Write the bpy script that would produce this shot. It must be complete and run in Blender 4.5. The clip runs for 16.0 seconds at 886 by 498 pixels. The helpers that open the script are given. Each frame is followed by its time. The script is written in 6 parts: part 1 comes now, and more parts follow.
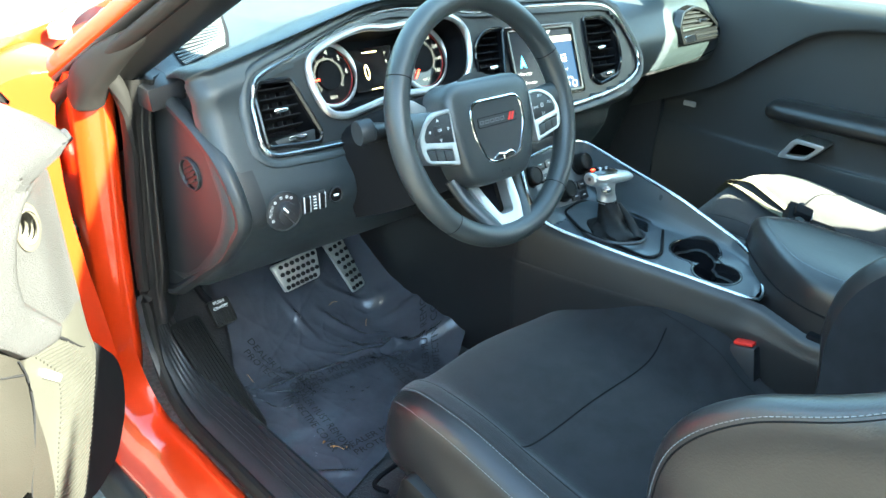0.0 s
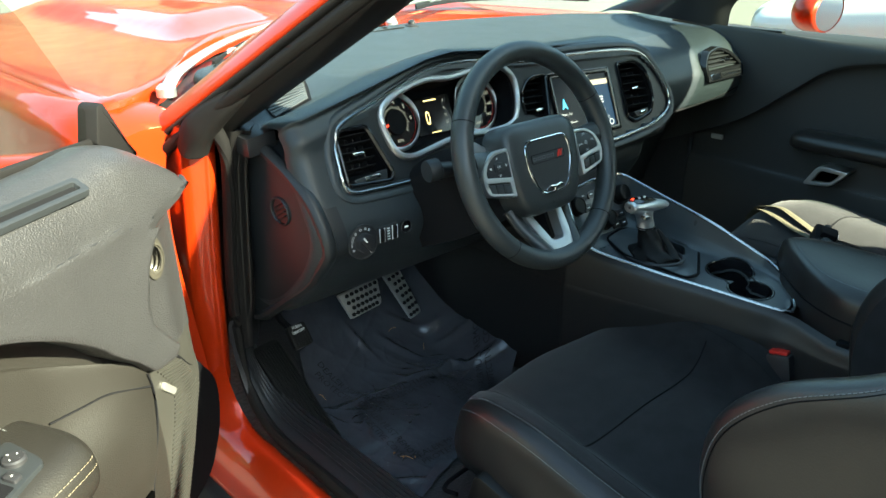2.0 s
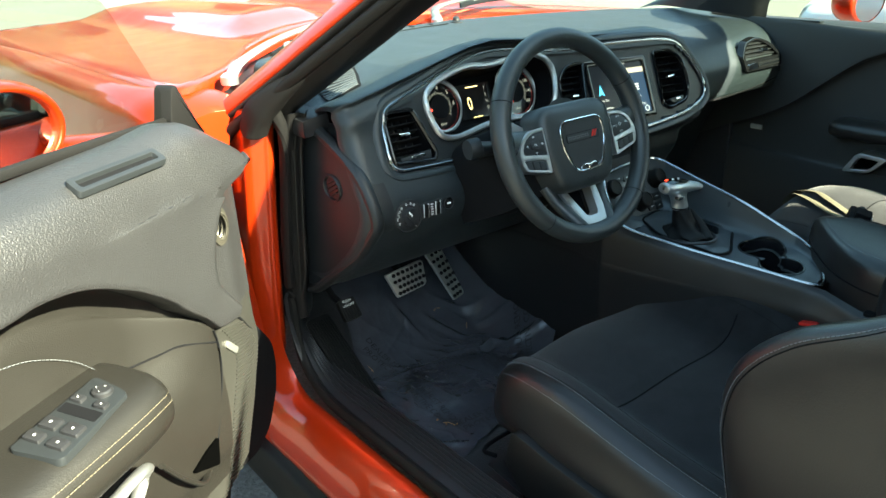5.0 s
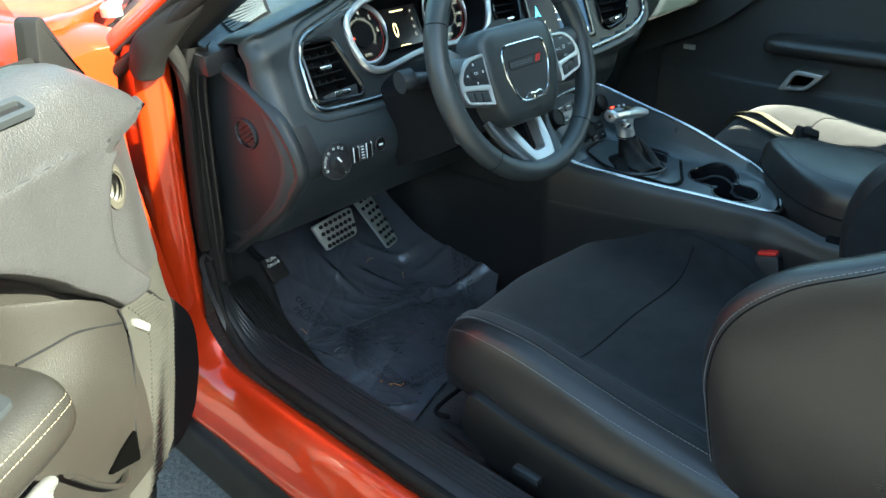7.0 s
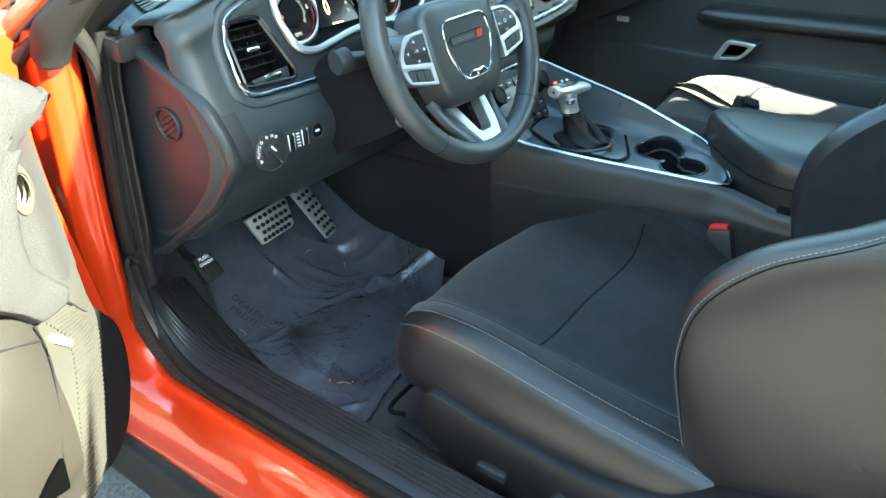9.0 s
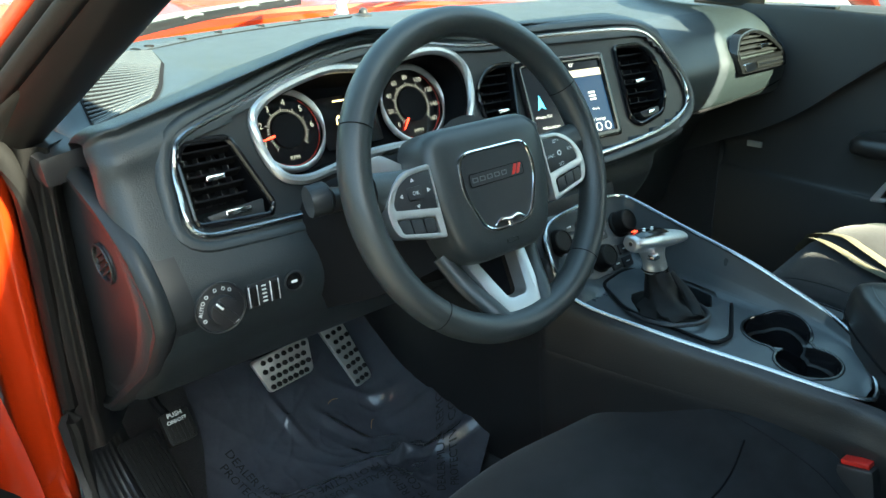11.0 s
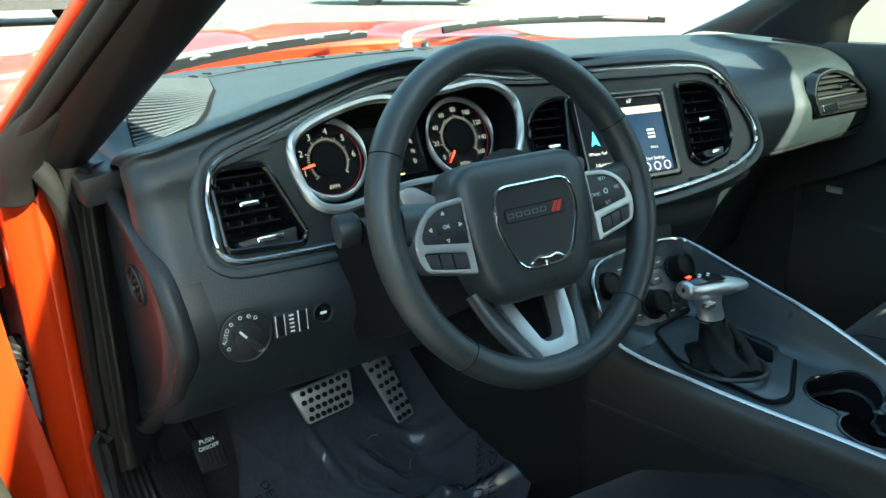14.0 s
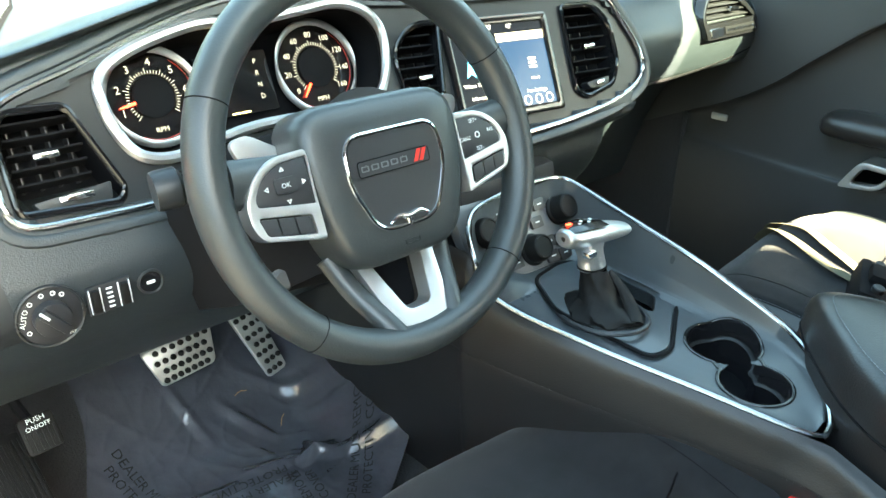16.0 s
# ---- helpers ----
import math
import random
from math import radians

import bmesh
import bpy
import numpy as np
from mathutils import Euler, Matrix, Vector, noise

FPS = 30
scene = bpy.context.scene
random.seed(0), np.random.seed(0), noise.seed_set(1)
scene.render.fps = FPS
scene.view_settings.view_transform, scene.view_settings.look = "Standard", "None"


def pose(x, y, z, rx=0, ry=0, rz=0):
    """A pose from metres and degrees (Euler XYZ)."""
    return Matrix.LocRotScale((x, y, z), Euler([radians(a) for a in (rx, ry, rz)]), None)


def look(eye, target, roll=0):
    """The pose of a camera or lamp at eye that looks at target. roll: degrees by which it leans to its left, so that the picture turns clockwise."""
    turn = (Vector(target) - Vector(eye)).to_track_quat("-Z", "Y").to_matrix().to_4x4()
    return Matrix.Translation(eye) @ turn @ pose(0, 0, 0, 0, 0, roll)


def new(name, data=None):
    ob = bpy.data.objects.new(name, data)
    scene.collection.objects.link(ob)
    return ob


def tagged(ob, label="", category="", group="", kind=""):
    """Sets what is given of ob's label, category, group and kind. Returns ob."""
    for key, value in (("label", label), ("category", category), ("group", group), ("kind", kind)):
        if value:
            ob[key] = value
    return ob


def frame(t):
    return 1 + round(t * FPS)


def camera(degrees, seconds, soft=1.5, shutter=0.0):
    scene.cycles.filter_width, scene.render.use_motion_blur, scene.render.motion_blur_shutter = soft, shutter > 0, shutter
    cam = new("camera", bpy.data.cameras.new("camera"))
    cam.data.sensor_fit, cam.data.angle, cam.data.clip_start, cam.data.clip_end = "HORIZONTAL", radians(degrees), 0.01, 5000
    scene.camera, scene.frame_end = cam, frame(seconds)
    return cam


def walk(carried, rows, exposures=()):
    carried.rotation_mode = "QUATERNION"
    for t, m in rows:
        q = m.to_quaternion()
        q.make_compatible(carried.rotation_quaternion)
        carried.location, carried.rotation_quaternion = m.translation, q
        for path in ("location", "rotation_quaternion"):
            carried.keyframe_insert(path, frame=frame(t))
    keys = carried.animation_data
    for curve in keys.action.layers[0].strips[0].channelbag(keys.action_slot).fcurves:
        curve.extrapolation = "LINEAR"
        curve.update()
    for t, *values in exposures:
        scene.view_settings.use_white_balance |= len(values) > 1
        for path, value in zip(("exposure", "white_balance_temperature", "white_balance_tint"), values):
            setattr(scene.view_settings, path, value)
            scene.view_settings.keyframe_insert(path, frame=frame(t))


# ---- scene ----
cam = camera(61.3, 16.0)
PATH = [
    (0, (-1.178, -0.676, 1.172), (0.103, 0.585, 0.295), 2.4),
    (0.5, (-1.268, -0.658, 1.191), (0.026, 0.628, 0.373), 1.6),
    (1, (-1.315, -0.65, 1.198), (-0.002, 0.637, 0.41), 1.4),
    (1.5, (-1.309, -0.657, 1.198), (0.002, 0.623, 0.396), 0.7),
    (2, (-1.309, -0.73, 1.208), (-0.05, 0.611, 0.423), 0.1),
    (2.5, (-1.346, -0.796, 1.201), (-0.143, 0.614, 0.449), -0.2),
    (3, (-1.362, -0.832, 1.191), (-0.199, 0.617, 0.45), -0.4),
    (5.5, (-1.367, -0.8, 1.187), (-0.19, 0.616, 0.408), -1.5),
    (6, (-1.351, -0.786, 1.184), (-0.161, 0.602, 0.373), -1.6),
    (6.5, (-1.33, -0.754, 1.167), (-0.109, 0.573, 0.301), -2.0),
    (7, (-1.306, -0.694, 1.149), (-0.03, 0.541, 0.228), -2.0),
    (7.5, (-1.286, -0.648, 1.134), (0.045, 0.493, 0.17), -2.2),
    (8, (-1.281, -0.64, 1.131), (0.072, 0.454, 0.145), -2.2),
    (8.2, (-1.283, -0.641, 1.134), (0.071, 0.446, 0.141), -2.5),
    (10.3, (-1.152, -0.596, 1.12), (0.233, 0.57, 0.271), -0.8),
    (10.5, (-1.082, -0.585, 1.114), (0.277, 0.638, 0.303), -0.7),
    (11, (-0.938, -0.553, 1.099), (0.261, 0.867, 0.361), -2.0),
    (11.5, (-0.877, -0.522, 1.082), (0.243, 1.012, 0.455), -1.7),
    (12, (-0.88, -0.524, 1.082), (0.18, 1.045, 0.438), -1.6),
    (12.5, (-0.888, -0.532, 1.086), (0.156, 1.047, 0.439), -1.6),
    (13, (-0.891, -0.54, 1.088), (0.157, 1.04, 0.451), -1.9),
    (13.5, (-0.893, -0.546, 1.088), (0.161, 1.031, 0.453), -1.9),
    (14, (-0.883, -0.557, 1.087), (0.178, 1.011, 0.444), -1.6),
    (14.5, (-0.871, -0.561, 1.08), (0.186, 0.997, 0.405), -1.7),
    (15, (-0.858, -0.552, 1.077), (0.207, 0.993, 0.386), -1.7),
    (15.5, (-0.809, -0.537, 1.084), (0.35, 0.899, 0.313), -0.6),
    (16, (-0.782, -0.496, 1.091), (0.432, 0.84, 0.23), 0.4),
]
EXPOSURE = [(0, 4.1), (0.5, 2.85), (1.0, 2.22), (2.0, 2.35), (3.0, 2.38), (5.5, 2.4), (6.5, 2.6), (7.0, 2.93), (8.0, 4.12), (10.5, 3.2), (11.0, 2.92), (11.4, 2.48), (12.5, 2.38), (14.5, 2.62), (15.4, 3.25), (16, 4.2)]
EXPOSURE = [(t, s + 0.78, 7000 if 11 < t < 15 else 8700 if t > 15 else 6800 if t < .3 or 6 < t < 9 else 7400, -14 if 11 < t < 15 else -10 if t < 15 else -4) for t, s in EXPOSURE]
walk(cam, [(t, look(eye, target, roll)) for t, eye, target, roll in PATH], EXPOSURE)


# ---- world, sun, exposure ----
SUN_DIR = Vector((0.20, -0.82, 0.54)).normalized()      # towards the sun: behind the car, a little to the passenger side
world = bpy.data.worlds.new("sky")
scene.world = world
world.use_nodes = True
wn = world.node_tree
sky = wn.nodes.new("ShaderNodeTexSky")
sky.sky_type, sky.sun_disc = "NISHITA", False
sky.sun_elevation = math.asin(SUN_DIR.z)
sky.sun_rotation = math.atan2(SUN_DIR.x, SUN_DIR.y)
wn.links.new(sky.outputs[0], wn.nodes["Background"].inputs[0])
wn.nodes["Background"].inputs[1].default_value = 0.10
sun = new("sun", bpy.data.lights.new("sun", "SUN"))
sun.data.energy, sun.data.angle, sun.data.color = 5.0, radians(0.6), (1.0, 0.95, 0.87)
sun.matrix_world = look(SUN_DIR * 20, (0, 0, 0))


# ---- materials ----
def mat(name, colour, rough=0.5, metal=0.0, grain=0.0, grain_size=0.002, vary=0.12, vary_size=0.08, coat=0.0,
        coat_rough=0.05, sheen=0.0, spec=0.5, rough_vary=0.08):
    m = bpy.data.materials.new(name)
    m.use_nodes = True
    nt = m.node_tree
    b = nt.nodes["Principled BSDF"]
    geo = nt.nodes.new("ShaderNodeNewGeometry")
    big = nt.nodes.new("ShaderNodeTexNoise")
    big.inputs["Scale"].default_value = 1.0 / vary_size
    big.inputs["Detail"].default_value = 5
    nt.links.new(geo.outputs["Position"], big.inputs["Vector"])
    mixc = nt.nodes.new("ShaderNodeMix")
    mixc.data_type = "RGBA"
    c = Vector(colour)
    mixc.inputs[6].default_value = (*(c * (1 - vary)), 1)
    mixc.inputs[7].default_value = (*(c * (1 + vary)), 1)
    nt.links.new(big.outputs["Fac"], mixc.inputs[0])
    nt.links.new(mixc.outputs[2], b.inputs["Base Color"])
    rr = nt.nodes.new("ShaderNodeMapRange")
    rr.inputs[3].default_value, rr.inputs[4].default_value = max(0.02, rough - rough_vary), min(1, rough + rough_vary)
    nt.links.new(big.outputs["Fac"], rr.inputs[0])
    nt.links.new(rr.outputs[0], b.inputs["Roughness"])
    b.inputs["Metallic"].default_value = metal
    b.inputs["Coat Weight"].default_value, b.inputs["Coat Roughness"].default_value = coat, coat_rough
    b.inputs["Sheen Weight"].default_value = sheen
    b.inputs["Specular IOR Level"].default_value = spec
    if grain:
        fine = nt.nodes.new("ShaderNodeTexNoise")
        fine.inputs["Scale"].default_value = 1.0 / grain_size
        fine.inputs["Detail"].default_value = 3
        nt.links.new(geo.outputs["Position"], fine.inputs["Vector"])
        bump = nt.nodes.new("ShaderNodeBump")
        bump.inputs["Strength"].default_value, bump.inputs["Distance"].default_value = grain, grain_size * 0.5
        nt.links.new(fine.outputs["Fac"], bump.inputs["Height"])
        nt.links.new(bump.outputs[0], b.inputs["Normal"])
    return m


def glass(name, tint, gloss=1.0):
    """Thin clear glass: lets light straight through, with a Fresnel gloss."""
    m = bpy.data.materials.new(name)
    m.use_nodes = True
    nt = m.node_tree
    nt.nodes.remove(nt.nodes["Principled BSDF"])
    out = nt.nodes["Material Output"]
    clear, shiny, mix, lay, powr, mul = (nt.nodes.new("ShaderNode" + k) for k in ("BsdfTransparent", "BsdfGlossy", "MixShader", "LayerWeight", "Math", "Math"))
    clear.inputs[0].default_value = (*tint, 1)
    shiny.inputs["Roughness"].default_value = 0.02
    lay.inputs[0].default_value = 0.5
    powr.operation, mul.operation = "POWER", "MULTIPLY_ADD"
    powr.inputs[1].default_value = 3.5
    mul.inputs[1].default_value, mul.inputs[2].default_value = 0.7 * gloss, 0.05 * gloss
    nt.links.new(lay.outputs["Facing"], powr.inputs[0])
    nt.links.new(powr.outputs[0], mul.inputs[0])
    nt.links.new(mul.outputs[0], mix.inputs[0])
    nt.links.new(clear.outputs[0], mix.inputs[1])
    nt.links.new(shiny.outputs[0], mix.inputs[2])
    nt.links.new(mix.outputs[0], out.inputs[0])
    return m


def glow(name, colour, strength):
    m = bpy.data.materials.new(name)
    m.use_nodes = True
    b = m.node_tree.nodes["Principled BSDF"]
    b.inputs["Base Color"].default_value = (0.01, 0.01, 0.012, 1)
    b.inputs["Roughness"].default_value = 0.15
    b.inputs["Specular IOR Level"].default_value = 0.12
    b.inputs["Emission Color"].default_value = (*colour, 1)
    b.inputs["Emission Strength"].default_value = strength
    return m


M = {
    "pad": mat("soft_dash_vinyl", (0.018, 0.0235, 0.027), 0.42, grain=0.55, grain_size=0.0016),
    "plastic": mat("black_plastic", (0.018, 0.018, 0.02), 0.45, grain=0.3, grain_size=0.001),
    "panel": mat("graphite_panel", (0.017, 0.019, 0.021), 0.40, grain=0.08, grain_size=0.001, spec=0.35),
    "wiper": mat("wiper_grey", (0.22, 0.22, 0.21), 0.32, 0.3, grain=0.1),
    "doorrib": mat("ribbed_door_vinyl", (0.024, 0.023, 0.020), 0.5, grain=0.3, grain_size=0.0014),
    "grommet": mat("grey_grommet", (0.055, 0.050, 0.040), 0.4, 0.3),
    "tan": mat("tan_thread", (0.17, 0.14, 0.095), 0.8),
    # shade inside openings, painted as a black that returns no light
    "void": mat("opening_shade", (0.001, 0.001, 0.001), 1.0, spec=0.0),
    "ctrl": mat("satin_grey_panel", (0.105, 0.108, 0.112), 0.34, grain=0.05, grain_size=0.001),
    "gloss": mat("piano_black", (0.008, 0.008, 0.009), 0.12),
    "deep": mat("matt_black", (0.005, 0.005, 0.006), 0.8, spec=0.12),
    "chrome": mat("chrome", (0.75, 0.77, 0.8), 0.12, 1.0, rough_vary=0.04),
    "strip": mat("satin_chrome_strip", (0.37, 0.39, 0.41), 0.24, 1.0),
    "satin": mat("satin_silver", (0.56, 0.56, 0.56), 0.40, 0.9),
    "console": mat("graphite_console", (0.054, 0.062, 0.068), 0.30, grain=0.05, grain_size=0.001),
    "steel": mat("brushed_steel", (0.52, 0.51, 0.47), 0.38, 0.8, grain=0.1),
    "leather": mat("black_leather", (0.0165, 0.0148, 0.0145), 0.31, grain=0.25, grain_size=0.0022),
    "wrap": mat("wheel_leather", (0.026, 0.030, 0.031), 0.40, grain=0.22, grain_size=0.0018, spec=0.6),
    "trimblack": mat("door_trim_vinyl", (0.030, 0.030, 0.031), 0.5, grain=0.3, grain_size=0.0016),
    "suede": mat("black_suede", (0.012, 0.012, 0.0135), 0.95, sheen=0.12, grain=0.6, grain_size=0.0012, vary=0.75, vary_size=0.03, spec=0.25),
    "thread": mat("pale_thread", (0.15, 0.16, 0.17), 0.8),
    "paint": mat("red_orange_paint", (0.44, 0.028, 0.005), 0.36, 0.35, coat=0.7, coat_rough=0.03, vary=0.06, spec=0.25),
    "seal": mat("seal_rubber", (0.012, 0.0115, 0.013), 0.42, grain=0.15),
    "trimdark": mat("soft_black_trim", (0.0135, 0.013, 0.0135), 0.42, grain=0.25, grain_size=0.002),
    "darktrim": mat("matt_black_trim", (0.0085, 0.008, 0.008), 0.42, grain=0.25, grain_size=0.001, spec=0.4),
    "rubber": mat("black_rubber", (0.0062, 0.0058, 0.0058), 0.6, grain=0.2, spec=0.2),
    "carpet": mat("dark_carpet", (0.02, 0.02, 0.022), 0.95, grain=1.0, grain_size=0.003, vary=0.3, vary_size=0.01, sheen=0.2),
    "film": mat("plastic_film", (0.056, 0.058, 0.069), 0.24, coat=0.8, coat_rough=0.07, grain=0.15, grain_size=0.009, vary=0.35, vary_size=0.05),
    "ink": mat("black_ink", (0.008, 0.008, 0.009), 0.6, spec=0.2),
    "white": mat("white_print", (0.75, 0.75, 0.73), 0.5),
    "red": mat("red_print", (0.6, 0.02, 0.015), 0.35),
    "doorpad": mat("grey_door_vinyl", (0.0232, 0.0228, 0.0238), 0.40, grain=0.9, grain_size=0.0024),
    "doorlow": mat("dark_door_vinyl", (0.0128, 0.0115, 0.0098), 0.46, grain=0.5, grain_size=0.0018, spec=0.35),
    "asphalt": mat("asphalt", (0.14, 0.132, 0.118), 0.9, grain=1.0, grain_size=0.012, vary=0.75, vary_size=0.012),
    "glass": glass("windscreen_glass", (0.80, 0.92, 0.89)),
    "tint": glass("door_glass", (0.6, 0.68, 0.62)),
    "mirror": mat("mirror_glass", (0.8, 0.82, 0.83), 0.03, 1.0, rough_vary=0.0),
    "needle": glow("needle_red", (1.0, 0.05, 0.03), 0.6),
    "lit": glow("lit_print", (0.8, 0.8, 0.75), 0.085),
    "amber": glow("lit_amber", (1.0, 0.75, 0.35), 0.4),
    "headliner": mat("grey_headliner", (0.25, 0.25, 0.25), 0.9, grain=0.4),
}


# ---- building tools ----
def part(name, bm, material, parent=None, label="", smooth=True):
    """Links a bmesh as one mesh object under its parent."""
    me = bpy.data.meshes.new(name)
    bmesh.ops.recalc_face_normals(bm, faces=bm.faces)
    bm.to_mesh(me)
    bm.free()
    if smooth:
        me.polygons.foreach_set("use_smooth", [True] * len(me.polygons))
        me.set_sharp_from_angle(angle=radians(38))
    for m in material if isinstance(material, (list, tuple)) else [material]:
        me.materials.append(m)
    ob = new(name, me)
    if parent:
        ob.parent = parent
    if name in ("print", "scale", "name_bars", "letter_bars", "gear_print", "stitching"):
        ob["kind"] = "stuff"
    if label:
        ob["label"] = label
    return ob


def thing(name, label, category, m=None, group="", kind=""):
    e = new(name)
    e.empty_display_size = 0.05
    if m is not None:
        e.matrix_world = m
    return tagged(e, label, category, group, kind)


def cr(pts, n, closed=False):
    """n points along a Catmull-Rom curve through pts."""
    pts = [Vector(p) for p in pts]
    k = len(pts)
    spans = k if closed else k - 1
    out = []
    for i in range(n):
        f = i * spans / (n if closed else n - 1)
        j = min(int(f), spans - 1)
        t = f - j
        if closed:
            a, b, c, d = (pts[(j + o) % k] for o in (-1, 0, 1, 2))
        else:
            b, c = pts[j], pts[j + 1]
            a = pts[j - 1] if j else b * 2 - c
            d = pts[j + 2] if j + 2 < k else c * 2 - b
        out.append(0.5 * (2 * b + (c - a) * t + (2 * a - 5 * b + 4 * c - d) * t * t + (3 * b - a - 3 * c + d) * t ** 3))
    return out


def grid(rows, bm=None, close_u=False, close_v=False):
    """A sheet through rows of points."""
    bm = bm or bmesh.new()
    vs = [[bm.verts.new(p) for p in r] for r in rows]
    nr, nc = len(vs), len(vs[0])
    for i in range(nr if close_u else nr - 1):
        for j in range(nc if close_v else nc - 1):
            q = (vs[i][j], vs[(i + 1) % nr][j], vs[(i + 1) % nr][(j + 1) % nc], vs[i][(j + 1) % nc])
            if len(set(q)) == 4:
                bm.faces.new(q)
    return bm


def loft(sections, nu, nv, bm=None):
    """A smooth sheet through sections (lists of points, all of one length)."""
    fine = [cr(s, nv) for s in sections]
    cols = [cr([f[j] for f in fine], nu) for j in range(nv)]
    return grid([[cols[j][i] for j in range(nv)] for i in range(nu)], bm)


def tube(path, ra, rb=None, sides=10, closed=False, bm=None, up=(0, 0, 1), power=1.0, caps=True):
    """Sweeps an ellipse (ra across, rb along up) along a path."""
    bm = bm or bmesh.new()
    rb = rb or ra
    path = [Vector(p) for p in path]
    n = len(path)
    rings = []
    for i, p in enumerate(path):
        a = path[(i - 1) % n] if closed or i else p
        b = path[(i + 1) % n] if closed or i < n - 1 else p
        d = (b - a).normalized()
        side = d.cross(Vector(up))
        side = side.normalized() if side.length > 1e-6 else Vector((1, 0, 0))
        top = side.cross(d).normalized()
        fa = ra(i / max(1, n - 1)) if callable(ra) else ra
        fb = rb(i / max(1, n - 1)) if callable(rb) else rb
        ring = []
        for k in range(sides):
            th = 2 * math.pi * k / sides
            c, s = math.cos(th), math.sin(th)
            c, s = math.copysign(abs(c) ** power, c), math.copysign(abs(s) ** power, s)
            ring.append(bm.verts.new(p + side * (c * fa) + top * (s * fb)))
        rings.append(ring)
    for i in range(n if closed else n - 1):
        r, q = rings[i], rings[(i + 1) % n]
        for k in range(sides):
            bm.faces.new((r[k], r[(k + 1) % sides], q[(k + 1) % sides], q[k]))
    if caps and not closed:
        bm.faces.new(rings[0]), bm.faces.new(rings[-1])
    return bm


def rounded(pts, r, seg=5):
    """A polygon's outline (2D) with rounded corners; r: one radius, or one each."""
    out, k = [], len(pts)
    for i in range(k):
        p, a, b = Vector(pts[i]), Vector(pts[i - 1]), Vector(pts[(i + 1) % k])
        rr = r[i] if isinstance(r, (list, tuple)) else r
        da, db = (a - p), (b - p)
        cut = min(rr, da.length * 0.45, db.length * 0.45)
        s, e = p + da.normalized() * cut, p + db.normalized() * cut
        for j in range(seg + 1):
            t = j / seg
            out.append((1 - t) ** 2 * s + 2 * t * (1 - t) * p + t * t * e)
    return out


def rect(w, h, r=0.0, cx=0.0, cy=0.0, seg=4):
    q = [(cx - w / 2, cy - h / 2), (cx + w / 2, cy - h / 2), (cx + w / 2, cy + h / 2), (cx - w / 2, cy + h / 2)]
    return rounded(q, r, seg) if r else [Vector(p) for p in q]


def circle(r, n=32, cx=0.0, cy=0.0):
    return [Vector((cx + r * math.cos(2 * math.pi * i / n), cy + r * math.sin(2 * math.pi * i / n))) for i in range(n)]


def plate(outline, z0, z1, holes=(), bevel=0.0, place=None, bm=None):
    """A flat piece with holes, from z0 (back) to z1 (front), its front edges bevelled; place maps (x, y, z) to the world."""
    own = bmesh.new()
    loops = []
    for line in (outline, *holes):
        vs = [own.verts.new((p[0], p[1], z1)) for p in line]
        es = [own.edges.new((vs[i], vs[(i + 1) % len(vs)])) for i in range(len(vs))]
        loops.append(es)
    if holes:
        bmesh.ops.triangle_fill(own, use_beauty=True, use_dissolve=False, edges=own.edges[:])
    else:
        own.faces.new(list(own.verts))
    for f in own.faces:
        if f.normal.z < 0:
            f.normal_flip()
    top = own.faces[:]
    rim = [e for e in own.edges if len(e.link_faces) == 1]
    ext = bmesh.ops.extrude_edge_only(own, edges=rim)["geom"]
    for v in ext:
        if isinstance(v, bmesh.types.BMVert):
            v.co.z = z0
    back = bmesh.ops.contextual_create(own, geom=[e for e in ext if isinstance(e, bmesh.types.BMEdge)]) if not holes else None
    if bevel:
        bmesh.ops.bevel(own, geom=[e for e in rim if e.is_valid], offset=bevel, segments=2, affect="EDGES", profile=0.6)
    if place:
        for v in own.verts:
            v.co = place(*v.co)
    if bm is None:
        return own
    me = bpy.data.meshes.new("tmp")
    own.to_mesh(me)
    own.free()
    bm.from_mesh(me)
    bpy.data.meshes.remove(me)
    return bm


def box(cx, cy, cz, sx, sy, sz, bevel=0.0, m=None, bm=None):
    own = bmesh.new()
    bmesh.ops.create_cube(own, size=1, matrix=Matrix.Diagonal((sx, sy, sz, 1)))
    if bevel:
        bmesh.ops.bevel(own, geom=own.edges[:], offset=bevel, segments=2, affect="EDGES", profile=0.6)
    for v in own.verts:
        v.co = (m @ (v.co + Vector((cx, cy, cz)))) if m else v.co + Vector((cx, cy, cz))
    if bm is None:
        return own
    me = bpy.data.meshes.new("tmp")
    own.to_mesh(me)
    own.free()
    bm.from_mesh(me)
    bpy.data.meshes.remove(me)
    return bm


def lathe(profile, n=28, bm=None, m=None, cap0=True):
    """Turns (radius, height) pairs round z."""
    bm = bm or bmesh.new()
    rings = []
    for r, h in profile:
        ring = [Vector((r * math.cos(2 * math.pi * k / n), r * math.sin(2 * math.pi * k / n), h)) for k in range(n)]
        rings.append([bm.verts.new(m @ p if m else p) for p in ring])
    for a, b in zip(rings, rings[1:]):
        for k in range(n):
            bm.faces.new((a[k], a[(k + 1) % n], b[(k + 1) % n], b[k]))
    if cap0:
        bm.faces.new(rings[0])
    bm.faces.new(rings[-1])
    return bm


